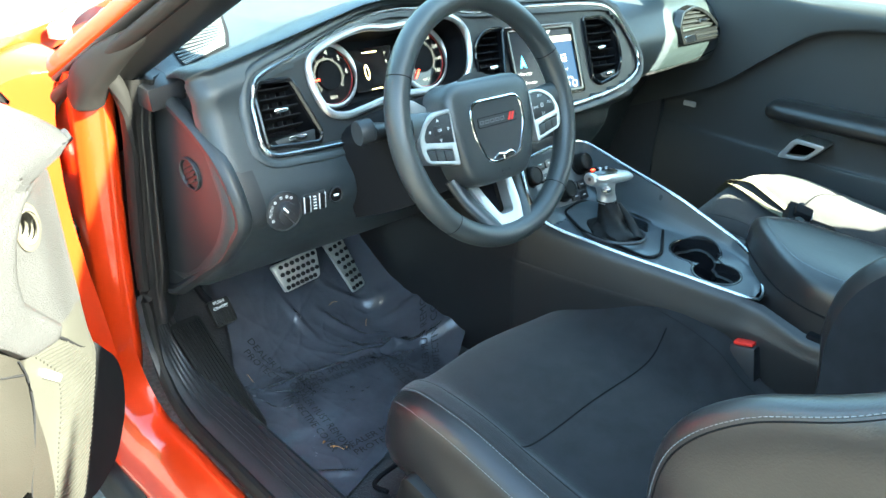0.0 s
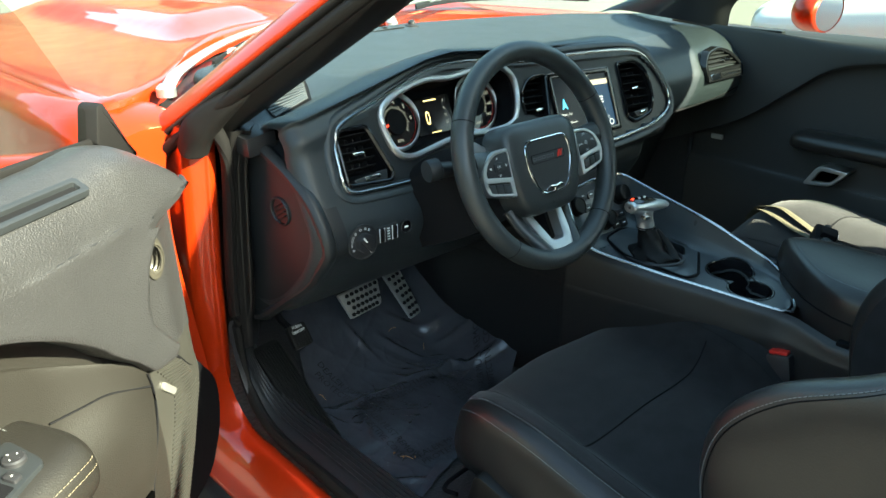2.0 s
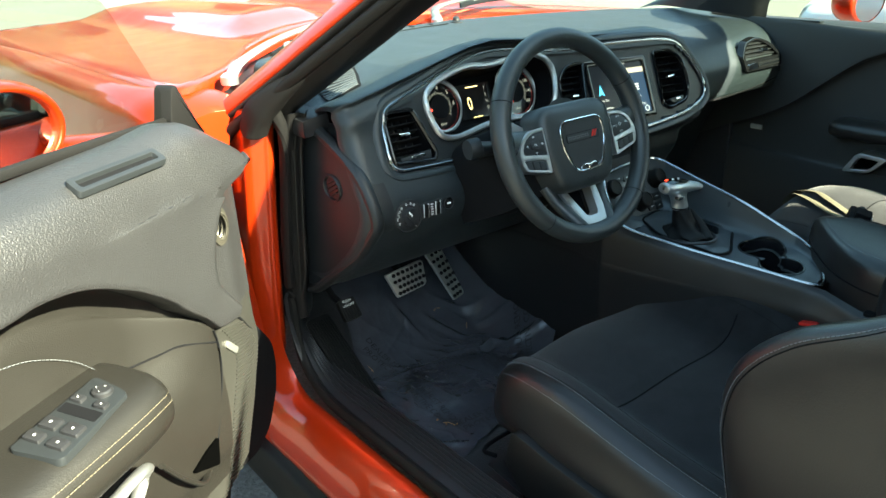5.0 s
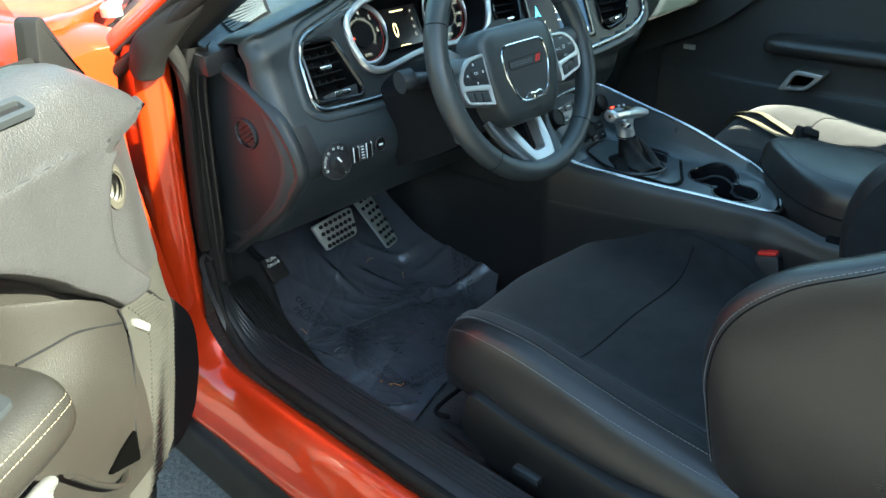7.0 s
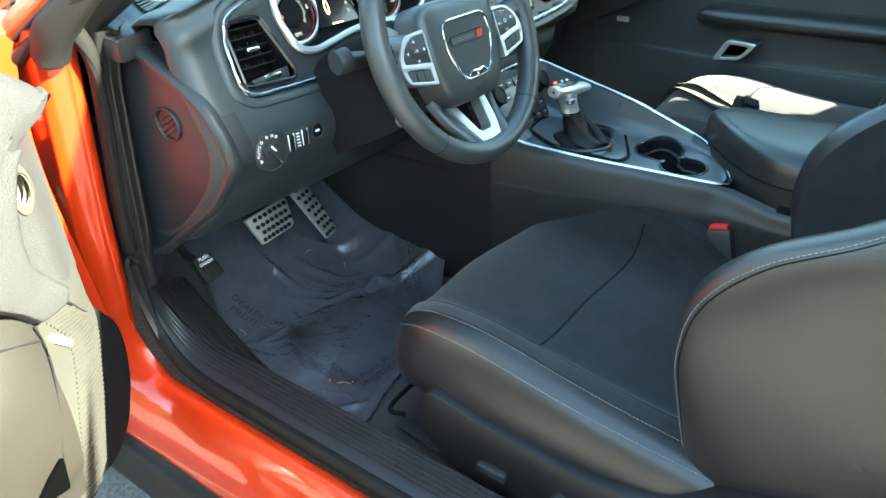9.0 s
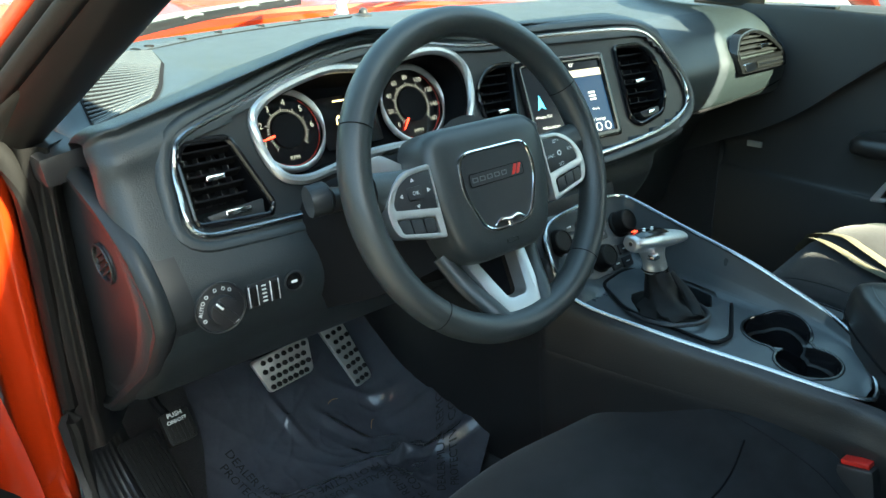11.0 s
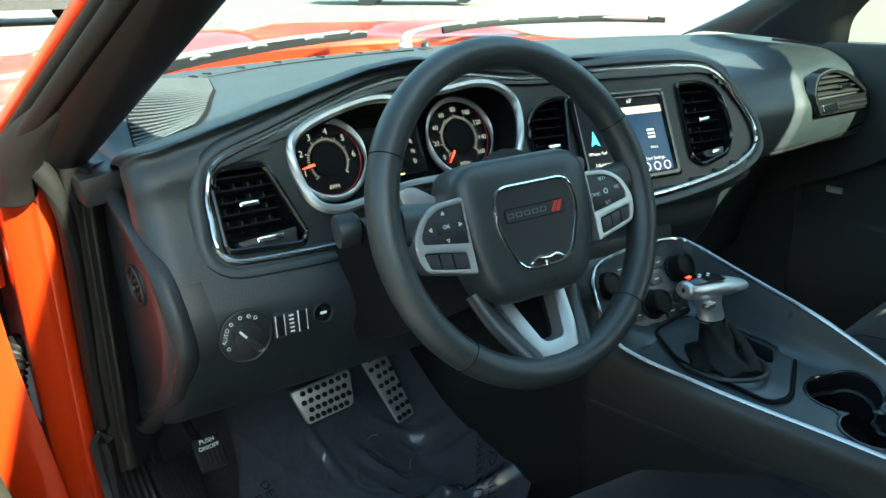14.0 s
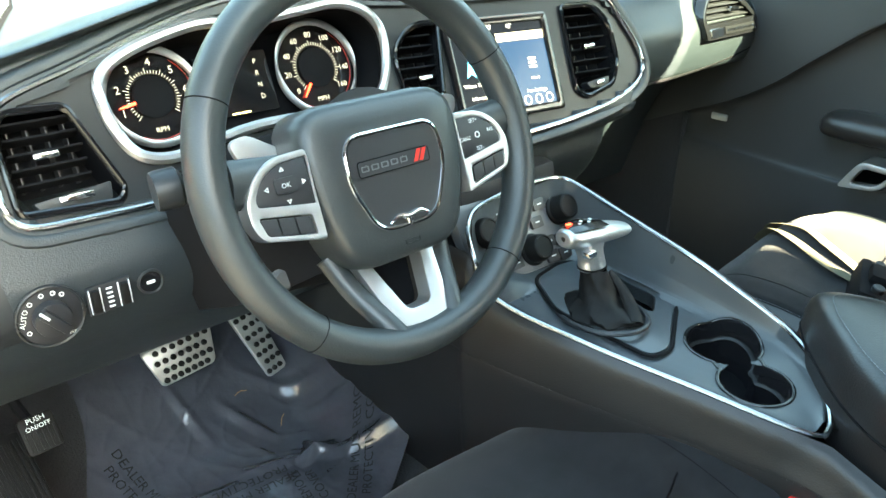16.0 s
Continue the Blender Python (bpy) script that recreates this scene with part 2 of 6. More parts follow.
def text(body, size, place, bm=None, depth=0.0):
    """Letters in the built-in font, centred, as a bmesh; place maps (x, y, z) to the world."""
    cu = bpy.data.curves.new("letters", "FONT")
    cu.body, cu.size, cu.align_x, cu.align_y, cu.resolution_u = body, size, "CENTER", "CENTER", 2
    ob = new("letters", cu)
    me = bpy.data.meshes.new_from_object(ob)
    bm = bm or bmesh.new()
    own = bmesh.new()
    own.from_mesh(me)
    for v in own.verts:
        v.co = place(v.co.x, v.co.y, depth)
    own.to_mesh(me)
    own.free()
    bm.from_mesh(me)
    bpy.data.objects.remove(ob)
    bpy.data.meshes.remove(me)
    bpy.data.curves.remove(cu)
    return bm


def stitches(path, step=0.0055, length=0.0036, r=0.00045, up=(0, 0, 1)):
    """A seam of single stitches along a path, in one mesh."""
    bm = bmesh.new()
    path = [Vector(p) for p in path]
    run = 0.0
    for a, b in zip(path, path[1:]):
        d = (b - a)
        if d.length < 1e-6:
            continue
        while run < d.length:
            p = a + d.normalized() * run
            tube([p, p + d.normalized() * length], r, sides=5, bm=bm, up=up)
            run += step
        run -= d.length
    return bm


def inside(x, y, poly):
    hit = False
    for (x0, y0), (x1, y1) in zip(poly, poly[1:] + poly[:1]):
        if (y0 > y) != (y1 > y) and x < (x1 - x0) * (y - y0) / (y1 - y0) + x0:
            hit = not hit
    return hit


def lerp(x, xs, ys):
    return float(np.interp(x, xs, ys))


# ---- ground ----
def rise(y):
    """The car park climbs gently ahead of the car."""
    return .05 * min(58, max(0.0, y - 2.6))


def ground():
    bm = bmesh.new()
    n, half = 90, 400.0
    rows = []
    for i in range(n + 1):
        f = (i / n * 2 - 1)
        rows.append([((abs(f) ** 3) * math.copysign(half, f), (abs(g) ** 3) * math.copysign(half, g), rise((abs(g) ** 3) * math.copysign(half, g)))
                     for g in (j / n * 2 - 1 for j in range(n + 1))])
    ob = part("ground", grid(rows, bm), M["asphalt"])
    tagged(ob, "worn grey asphalt of a sunlit car park", "ground", kind="structure")


ground()

# ---- dashboard ----
def smooth(a, b, x):
    t = min(1, max(0, (x - a) / (b - a)))
    return t * t * (3 - 2 * t)


def yf(x, z):
    """Depth of the instrument fascia at a place across and a height."""
    return 0.207 + 0.40 * (z - 0.89) - 0.17 * max(0.0, x + 0.22)


def fas(x, z, d=0.0):
    """A point d metres proud of the fascia."""
    return Vector((x, yf(x, z) - 0.93 * d, z + 0.37 * d))


BEZEL = cr([(-.658, .830, 0), (-.664, .87, 0), (-.658, .905, 0), (-.640, .926, 0), (-.574, .946, 0), (-.514, .965, 0), (-.451, .982, 0),
            (-.39, .990, 0), (-.31, .987, 0), (-.21, .974, 0), (-.139, .976, 0), (-.035, .977, 0), (.075, .974, 0), (.122, .960, 0),
            (.152, .921, 0), (.171, .879, 0), (.163, .848, 0), (.118, .827, 0), (.059, .815, 0), (-.028, .805, 0), (-.137, .800, 0),
            (-.30, .806, 0), (-.46, .818, 0), (-.60, .822, 0)], 150, True)
BEZEL2 = [(p.x, p.y) for p in BEZEL]
POD = cr([(-.561, .925, 0), (-.549, .942, 0), (-.517, .956, 0), (-.47, .967, 0), (-.439, .970, 0), (-.396, .967, 0), (-.34, .972, 0),
          (-.286, .976, 0), (-.251, .967, 0), (-.233, .948, 0), (-.231, .925, 0), (-.240, .895, 0), (-.262, .872, 0), (-.31, .866, 0),
          (-.38, .869, 0), (-.429, .868, 0), (-.478, .861, 0), (-.516, .857, 0), (-.544, .866, 0), (-.558, .893, 0)], 110, True)
VENT_L = rounded([(-.655, .836), (-.570, .830), (-.563, .840), (-.593, .917), (-.644, .919), (-.655, .905)], 0.008)
VENT_C = rounded([(-.215, .862), (-.165, .862), (-.150, .945), (-.190, .945), (-.222, .915)], [.006, .006, .006, .018, .02])
VENT_R = rounded([(.042, .845), (.060, .833), (.112, .846), (.128, .872), (.126, .925), (.100, .951), (.045, .950)], [.008, .01, .01, .02, .03, .015, .006])
SCREEN = rect(.150, .105, .004, -.066, .886)


def grow(poly, d):
    c = sum((Vector((p[0], p[1])) for p in poly), Vector((0, 0))) / len(poly)
    out = []
    k = len(poly)
    for i in range(k):
        a, b = Vector(poly[i - 1][:2]), Vector(poly[(i + 1) % k][:2])
        t = (b - a).normalized()
        nrm = Vector((t.y, -t.x))
        p = Vector(poly[i][:2])
        if (p - c).dot(nrm) < 0:
            nrm = -nrm
        out.append(p + nrm * d)
    return out


def dash_profile(x):
    zb = lerp(x, [-.74, -.66, -.6, -.52, -.45, -.39, -.2, .09, .14, .2, .35, .6, .72], [.938, .956, .970, .99, 1.007, 1.014, 1.0, .997, .988, .978, .968, .955, .935])
    yw = lerp(x, [-.74, -.5, -.25, 0, .25, .5, .7], [.50, .67, .76, .80, .76, .67, .50])
    w = smooth(.13, .24, x)
    left = [(yw, .986), (.2 + (yw - .2) * .66, .975), (.2 + (yw - .2) * .36, min(.972, zb - .012)), (.268, zb - .001), (.225, zb + .001), (yf(x, zb) - .006, zb - .010),
            (yf(x, zb - .03) - .008, zb - .03), (yf(x, .89) - .004, .885), (yf(x, .815) - .008, .812), (.153, .775), (.160, .735), (.20, .675), (.29, .60), (.40, .57)]
    right = [(yw, .986), (.2 + (yw - .2) * .66, .976), (.34, .970), (.30, .965), (.268, .955), (.235, .938), (.212, .915), (.188, .878),
             (.192, .825), (.215, .797), (.31, .778), (.37, .72), (.42, .62), (.46, .50)]
    return [(x, a[0] * (1 - w) + b[0] * w, a[1] * (1 - w) + b[1] * w) for a, b in zip(left, right)]


def dashboard():
    t = thing("dashboard", "black soft-touch car dashboard with chrome-edged gauge and screen fascia", "dashboard")
    hole = [tuple(p) for p in grow(BEZEL2, -0.010)]
    xs = np.linspace(-.706, .70, 150)
    rows = []
    for x in xs:
        line = cr(dash_profile(x), 120)
        for p in line:
            if inside(p.x, p.z, hole) and p.y < yf(p.x, p.z) + .05:
                p.y += .10
        rows.append(line)
    # the driver's end rolls round into its side
    for k in range(1, 9):
        a = k / 8 * math.pi / 2
        rows.insert(0, [Vector((-.706 - .028 * math.sin(a), *(Vector(p[1:]) + (Vector((.42, .80)) - Vector(p[1:])).normalized() * .028 * (1 - math.cos(a))))) for p in cr(dash_profile(-.706), 120)])
    part("dash_pad", grid(rows), M["pad"], t, "grained black soft-touch dash pad")
    # fascia with its openings
    fascia = plate(grow(BEZEL2, -.002), -.008, .002, [[p[:2] for p in POD], VENT_L, VENT_C, VENT_R, SCREEN], place=fas)
    part("fascia", fascia, M["panel"], t, "graphite plastic instrument fascia")
    part("chrome_trim", tube([fas(p.x, p.y, .006) for p in BEZEL], .0030, .0036, 8, True), M["strip"], t, "thin chrome strip round the fascia")
    outer = grow(BEZEL2, .011)
    part("fascia_lip", tube([fas(p.x, p.y, -.001) for p in outer], .010, .009, 10, True), M["pad"], t)
    return t


dash = dashboard()


def gauge_cluster():
    pod = part("gauge_pod", grid([[fas(p.x, p.y, .004) for p in POD], [fas(p.x, p.y, -.012) for p in POD],
                                  [fas(*q, -.055) for q in grow([p[:2] for p in POD], -.008)]], close_v=True), M["deep"], dash)
    part("back", plate(grow([p[:2] for p in POD], -.007), -.060, -.054, place=fas), M["deep"], pod)
    part("ring", tube([fas(p.x, p.y, .006) for p in POD], .0055, .006, 8, True), M["satin"], pod, "satin silver ring round the gauges")
    for cx, cz, r, nums, low, tip in ((-.497, .917, .046, "1 2 3 4 5 6".split(), "RPM", 190), (-.302, .920, .050, "0 20 40 60 80 100 120 140 160".split(), "MPH", 232)):
        def at(x, y, d, cx=cx, cz=cz):
            return fas(cx + x, cz + y * .93, d)
        dial = part("dial", plate(circle(r, 40), -.052, -.040, place=at), M["gloss"], dash)
        part("dial_ring", tube([at(*p, -.036) for p in circle(r + .002, 48)], .0018, .004, 8, True), M["satin"], dial, "chrome dial ring")
        part("hub_disc", plate(circle(r * .46, 32), -.040, -.037, bevel=.001, place=at), M["deep"], dial)
        ticks, red = bmesh.new(), bmesh.new()
        k = len(nums)
        for i in range(k):
            a = radians(218 - i * (256 / (k - 1)) if low == "MPH" else 200 - i * 39)
            text(nums[i], r * (.18 if low == "MPH" else .24), lambda x, y, d, a=a: at(x + r * .76 * math.cos(a), y + r * .76 * math.sin(a), d), ticks, -.0392)
        for i in range(41):
            a = radians(225 - i * 6.6)
            ln = .12 if i % 5 == 0 else .07
            p, q = r * .52, r * (.52 + ln)
            tube([at(p * math.cos(a), p * math.sin(a), -.0392), at(q * math.cos(a), q * math.sin(a), -.0392)], .0004, sides=4, bm=ticks)
        part("scale", ticks, M["lit"], dial, "white printed numerals and tick marks")
        text(low, r * .16, lambda x, y, d: at(x, y - r * .72, d), ticks := bmesh.new(), -.0392)
        part("unit_print", ticks, M["lit"], dial)
        tube([at(r * .93 * math.cos(radians(a)), r * .93 * math.sin(radians(a)), -.039) for a in range(-120, 60, 6)], .0004, sides=5, bm=red)
        part("red_line", red, M["red"], dial, "thin red warning line")
        red = bmesh.new()
        a = radians(tip)
        tube([at(r * .44 * math.cos(a), r * .44 * math.sin(a), -.037), at(r * .8 * math.cos(a), r * .8 * math.sin(a), -.037)], lambda f: .0018 - .001 * f, sides=6, bm=red)
        part("needle", red, M["needle"], dial, "lit red needle")
    # middle display
    disp = part("display", plate(rect(.088, .062, .003, -.402, .917), -.052, -.046, place=fas), M["gloss"], dash)
    bm = text("0", .034, lambda x, y, d: fas(-.418 + x * .7, .912 + y, d), depth=-.0455)
    for w, h, y in ((.03, .002, .942), (.022, .0015, .888)):
        plate(rect(w, h, 0, -.405, y), -.046, -.0452, place=fas, bm=bm)
    part("readout", bm, M["amber"], disp, "amber digital readout")
    bm = bmesh.new()
    for i, s in enumerate("PRND"):
        text(s, .0075, lambda x, y, d, i=i: fas(-.374 + x, .937 - .012 * i + y, d), bm, -.0455)
    part("gear_print", bm, M["lit"], disp)


def vent(name, outline, deep, slats, box2, tabs):
    v = part(name, grid([[fas(p[0], p[1], .004) for p in outline], [fas(p[0], p[1], -.03) for p in outline],
                         [fas(*q, -deep) for q in grow([tuple(p) for p in outline], -.004)]], close_v=True), M["deep"], dash)
    part("surround", tube([fas(p[0], p[1], .004) for p in outline], .003, .004, 8, True), M["gloss"], v)
    part("back", plate(grow([tuple(p) for p in outline], -.002), -deep - .004, -deep + .002, place=fas), M["deep"], v)
    x0, x1, z0, z1 = box2
    for i in range(slats):
        z = z0 + (z1 - z0) * (i + .5) / slats
        a = box(0, 0, 0, (x1 - x0), .016, .0022, .0007)
        for q in a.verts:
            q.co = fas((x0 + x1) / 2 + q.co.x, z + q.co.z + .25 * q.co.y, -.012 + q.co.y)
        part("slat", a, M["deep"], v)
    for i in range(4):
        x = x0 + (x1 - x0) * (i + .5) / 4
        part("fin", box(0, 0, 0, .0015, .014, (z1 - z0), m=Matrix.Translation(fas(x, (z0 + z1) / 2, -.026)) @ pose(0, 0, 0, -21.8)), M["plastic"], v)
    for (x, z, w) in tabs:
        part("tab", box(0, 0, 0, w, .008, .006, .002, Matrix.Translation(fas(x, z, .0)) @ pose(0, 0, 0, -21.8)), M["chrome"], v, "chrome vent tab")
    return v


gauge_cluster()
vl = vent("vent_left", VENT_L, .05, 5, (-.648, -.585, .852, .914), [(-.619, .880, .022)])
vc = vent("vent_centre", VENT_C, .05, 6, (-.214, -.158, .868, .938), [(-.183, .885, .022)])
vr = vent("vent_right", VENT_R, .05, 6, (.047, .122, .858, .944), [(.084, .898, .024)])


def vent_wheel(v, x, z, w):
    bm = plate(rounded([(x - w / 2, z - .006), (x + w / 2, z - .008), (x + w / 2 + .003, z + .007), (x - w / 2 - .006, z + .002)], .003), -.01, .003, bevel=.001, place=fas)
    part("wheel_plate", bm, M["panel"], v)
    part("thumb_wheel", box(0, 0, 0, w * .5, .008, .006, .0015, Matrix.Translation(fas(x, z, .003)) @ pose(0, 0, 0, -21.8)), M["chrome"], v)


vent_wheel(vl, -.606, .842, .06)
vent_wheel(vr, .088, .850, .034)


def touch_screen():
    s = part("touch_screen", plate(rect(.165, .122, .006, -.066, .886), .001, .007, [rect(.146, .101, .003, -.066, .886)], bevel=.002, place=fas), M["gloss"], dash, "eight-inch touch screen in a gloss black frame")
    part("glass_panel", plate(rect(.148, .103, .003, -.066, .886), -.004, .003, place=fas), glow("screen_dark", (.010, .014, .02), .12), s)
    part("map_half", plate(rect(.078, .082, 0, -.031, .874), .003, .0033, place=fas), glow("screen_blue", (.018, .045, .10), .22), s)
    bm = plate(rect(.076, .010, 0, -.031, .9205), .003, .0036, place=fas)
    part("search_bar", bm, glow("screen_bar", (.75, .68, .55), .22), s)
    bm = bmesh.new()
    for body, size, x, z in (("3:27", .0085, -.080, .933), ("63°", .007, -.045, .933), ("Where To?", .0065, -.118, .868), ("Home", .0055, -.066, .868), ("Work", .0055, -.020, .868),
                             ("Nav Settings", .0065, -.022, .853), ("Information", .0065, -.110, .853)):
        text(body, size, lambda a, b, d, x=x, z=z: fas(x + a, z + b, d), bm, .0036)
    for x in (-.066, -.020):
        for i in range(3):
            plate(rect(.012, .0025, 0, x, .882 + .005 * i), .003, .0037, place=fas, bm=bm)
    for x in (-.04, -.022, -.004):
        plate(circle(.006, 16, x, .842), .003, .0037, [circle(.0048, 16, x, .842)], place=fas, bm=bm)
    ob = part("screen_print", bm, glow("screen_white", (.85, .88, .9), .28), s)
    ob["kind"] = "stuff"
    bm = plate([(-.125, .878), (-.118, .882), (-.111, .878), (-.118, .898)], .003, .0037, place=fas)
    part("arrow_icon", bm, glow("screen_cyan", (.1, .55, .9), .4), s)


touch_screen()


def dash_controls():
    # lamp switch, dimmer and boot release on the knee panel
    def kn(x, z, d):
        return Vector((x, .151 + .06 * (z - .75) - d, z))
    sw = part("lamp_switch", plate(circle(.0275, 36, -.657, .756), -.004, .004, bevel=.001, place=kn), M["plastic"], dash, "rotary lamp switch")
    part("bezel_ring", tube([kn(p.x, p.y, .004) for p in circle(.0275, 40, -.657, .756)], .0016, sides=6, closed=True), M["panel"], sw)
    part("knob", plate(circle(.0155, 30, -.657, .756), .004, .014, bevel=.002, place=kn), M["plastic"], sw)
    a = math.radians(-52)
    bm = box(0, 0, 0, .030, .008, .009, .002, Matrix.Translation(kn(-.657, .756, .016)) @ Matrix.Rotation(-a, 4, "Y"))
    part("grip", bm, M["plastic"], sw)
    bm = box(0, 0, 0, .010, .002, .0022, 0, Matrix.Translation(kn(-.657 - .008, .756 + .010, .0215)) @ Matrix.Rotation(-a, 4, "Y"))
    text("AUTO", .0064, lambda x, y, d: kn(-.657 - .0208 + .34 * x - .94 * y, .756 + .005 + .94 * x + .34 * y, d), bm, .0046)
    text("PUSH", .004, lambda x, y, d: kn(-.641 + x, .736 + y, d), bm, .0046)
    for g in (55, 75, 100, 130, 205):
        plate(circle(.0021, 10, -.657 + .0215 * math.cos(radians(g)), .756 + .0215 * math.sin(radians(g))), .004, .0046,
              [circle(.0014, 10, -.657 + .0215 * math.cos(radians(g)), .756 + .0215 * math.sin(radians(g)))], place=kn, bm=bm)
    part("print", bm, M["white"], sw)
    dim = part("dimmer", plate(rounded([(-.626, .742), (-.586, .744), (-.585, .771), (-.625, .770)], .003), -.004, .003, bevel=.001, place=kn), M["plastic"], dash, "dimmer wheels")
    for x in (-.6185, -.5925):
        part("wheel", box(0, 0, 0, .007, .010, .022, .002, Matrix.Translation(kn(x, .7565, .002))), M["rubber"], dim)
    bm = bmesh.new()
    for x in (-.6235, -.6135, -.5975, -.5875):
        box(0, 0, 0, .0007, .002, .024, 0, Matrix.Translation(kn(x, .7565, .0035)), bm)
    for i in range(5):
        box(0, 0, 0, .005, .002, .0013, 0, Matrix.Translation(kn(-.6055, .7475 + .0045 * i, .0035)), bm)
    part("print", bm, M["white"], dim)
    bt = part("boot_button", plate(circle(.0105, 26, -.568, .759), -.004, .004, bevel=.0015, place=kn), M["gloss"], dash, "round boot release button")
    part("button_ring", tube([kn(p.x, p.y, .004) for p in circle(.0115, 26, -.568, .759)], .0014, sides=6, closed=True), M["panel"], bt)
    part("print", plate(rect(.008, .003, .001, -.568, .759), .004, .0046, place=kn), M["white"], bt)
    # round side vent and the panel at the dash's end
    path = [(-.716, .30, .902), (-.716, .225, .866), (-.716, .178, .83), (-.716, .154, .785), (-.718, .147, .75), (-.722, .205, .68), (-.726, .35, .568), (-.73, .40, .56), (-.735, .44, .60), (-.738, .43, .75), (-.738, .40, .86)]
    out = rounded([(p[1], p[2]) for p in path], .02)

    def en(y, z, d):
        return Vector((-.716 - .02 * (y - .17) / .27 - d + .006 * math.sin(z * 12), y, z))
    cap = part("end_panel", plate(out, -.03, .008, bevel=.016, place=en), M["panel"], dash, "smooth black panel on the dash's end")
    part("panel_rim", tube([en(p.x, p.y, .004) for p in grow([q[:2] for q in out], -.004)], .010, .012, 10, True, up=(1, 0, 0)), M["panel"], cap)
    vt = part("side_vent", plate(circle(.024, 28, .262, .796), -.01, .011, [circle(.0205, 28, .262, .796)], bevel=.002, place=en), M["plastic"], dash, "small round side window vent")
    part("vent_back", plate(circle(.021, 24, .262, .796), -.01, .0045, place=en), M["deep"], vt)
    part("vent_ring", tube([en(p.x, p.y, .011) for p in circle(.0225, 30, .262, .796)], .0022, .002, 6, True, up=(1, 0, 0)), M["panel"], vt)
    for i in range(4):
        part("louvre", box(0, 0, 0, .006, .032, .0022, 0, Matrix.Translation(en(.262, .784 + .008 * i, .009)) @ pose(0, 0, 0, -28)), M["plastic"], vt)
    # loudspeaker grille, demister slots and light sensor on the top
    def top_z(x, y):
        line = cr(dash_profile(x), 120)
        return lerp(-y, [-p.y for p in line[:50]], [p.z for p in line[:50]])
    edge_l = lambda y: lerp(y, [.30, .40, .50, .55], [-.705, -.69, -.655, -.62])
    edge_r = lambda y: lerp(y, [.30, .36, .45, .55], [-.635, -.60, -.56, -.535])
    gr = part("speaker_grille", grid([[(x, y, top_z(x, y) + .0012) for x in np.linspace(edge_l(y), edge_r(y), 10)] for y in np.linspace(.30, .55, 16)]), M["deep"], dash, "slotted loudspeaker grille")
    for y in np.linspace(.305, .545, 30):
        pts = [(x, y + .01 * math.sin((x + .70) * 18), top_z(x, y) + .003) for x in np.linspace(edge_l(y) + .002, edge_r(y) - .002, 7)]
        part("slot_bar", tube(pts, .0026, .0016, 6), M["pad"], gr)
    strip = cr([(-.55, .58, .981), (-.40, .665, .984), (-.2, .735, .985), (-.06, .755, .986)], 20)
    dm = part("demister", tube(strip, .012, .004, 8), M["pad"], dash, "raised demister strip along the windscreen")
    for i in range(1, 19, 3):
        part("slot", box(0, 0, 0, .012, .008, .003, 0, Matrix.Translation(strip[i] + Vector((0, -.006, .003)))), M["deep"], dm)
    s = part("light_sensor", lathe([(.018, 0), (.018, .004), (.010, .008), (.009, .014), (.004, .018), (.0005, .0185)], 20, m=Matrix.Translation((-.02, .76, .981))), M["panel"], dash, "small domed light sensor")
    # vent at the passenger's end
    def pvp(x, z, d):
        return Vector((x, .187 + .3 * (z - .89) - d, z))
    face = rounded([(.440, .862), (.430, .899), (.450, .933), (.506, .943), (.570, .924), (.620, .888), (.612, .862)], [.006, .012, .016, .02, .02, .012, .006])
    mouth = rounded([(.444, .888), (.440, .902), (.456, .926), (.506, .935), (.564, .917), (.604, .889)], [.004, .01, .014, .018, .018, .006])
    pv = part("vent_passenger", plate(face, -.012, .006, [mouth], bevel=.002, place=pvp), M["gloss"], dash, "passenger side air vent in a black surround")
    part("back", plate(grow(mouth, .002), -.012, -.010, place=pvp), M["void"], pv)
    for z, x0, x1 in ((.897, .444, .594), (.907, .444, .580), (.917, .450, .563), (.926, .460, .540)):
        part("slat", box(0, 0, 0, x1 - x0, .012, .0022, .0006, Matrix.Translation(pvp((x0 + x1) / 2, z, -.004)) @ pose(0, 0, 0, 16)), M["plastic"], pv)
    part("tab", box(0, 0, 0, .028, .010, .008, .002, Matrix.Translation(pvp(.535, .908, .004))), M["chrome"], pv, "chrome vent tab")
    part("thumb_wheel", plate(rounded([(.450, .866), (.448, .880), (.488, .881), (.490, .867)], .003), .005, .009, bevel=.001, place=pvp), M["chrome"], pv)
    part("name_plate", plate(rounded([(.497, .868), (.496, .881), (.600, .881), (.604, .868)], .003), .005, .008, bevel=.001, place=pvp), M["deep"], pv)
    bm = bmesh.new()
    for i in range(10):
        plate(rect(.006, .0045, 0, .505 + .0098 * i, .8745), .008, .0086, place=pvp, bm=bm)
    part("letter_bars", bm, M["chrome"], pv)
    part("dash_gap", tube(cr([(.24, .206, .800), (.40, .202, .803), (.50, .199, .809), (.58, .196, .818), (.655, .193, .832)], 20), .0032, sides=6), M["deep"], dash)
    # lower trim: glovebox edge
    part("glovebox_edge", tube([(.16, .240, .792), (.24, .236, .792), (.30, .240, .792)], .002, sides=6), M["gloss"], dash)


dash_controls()


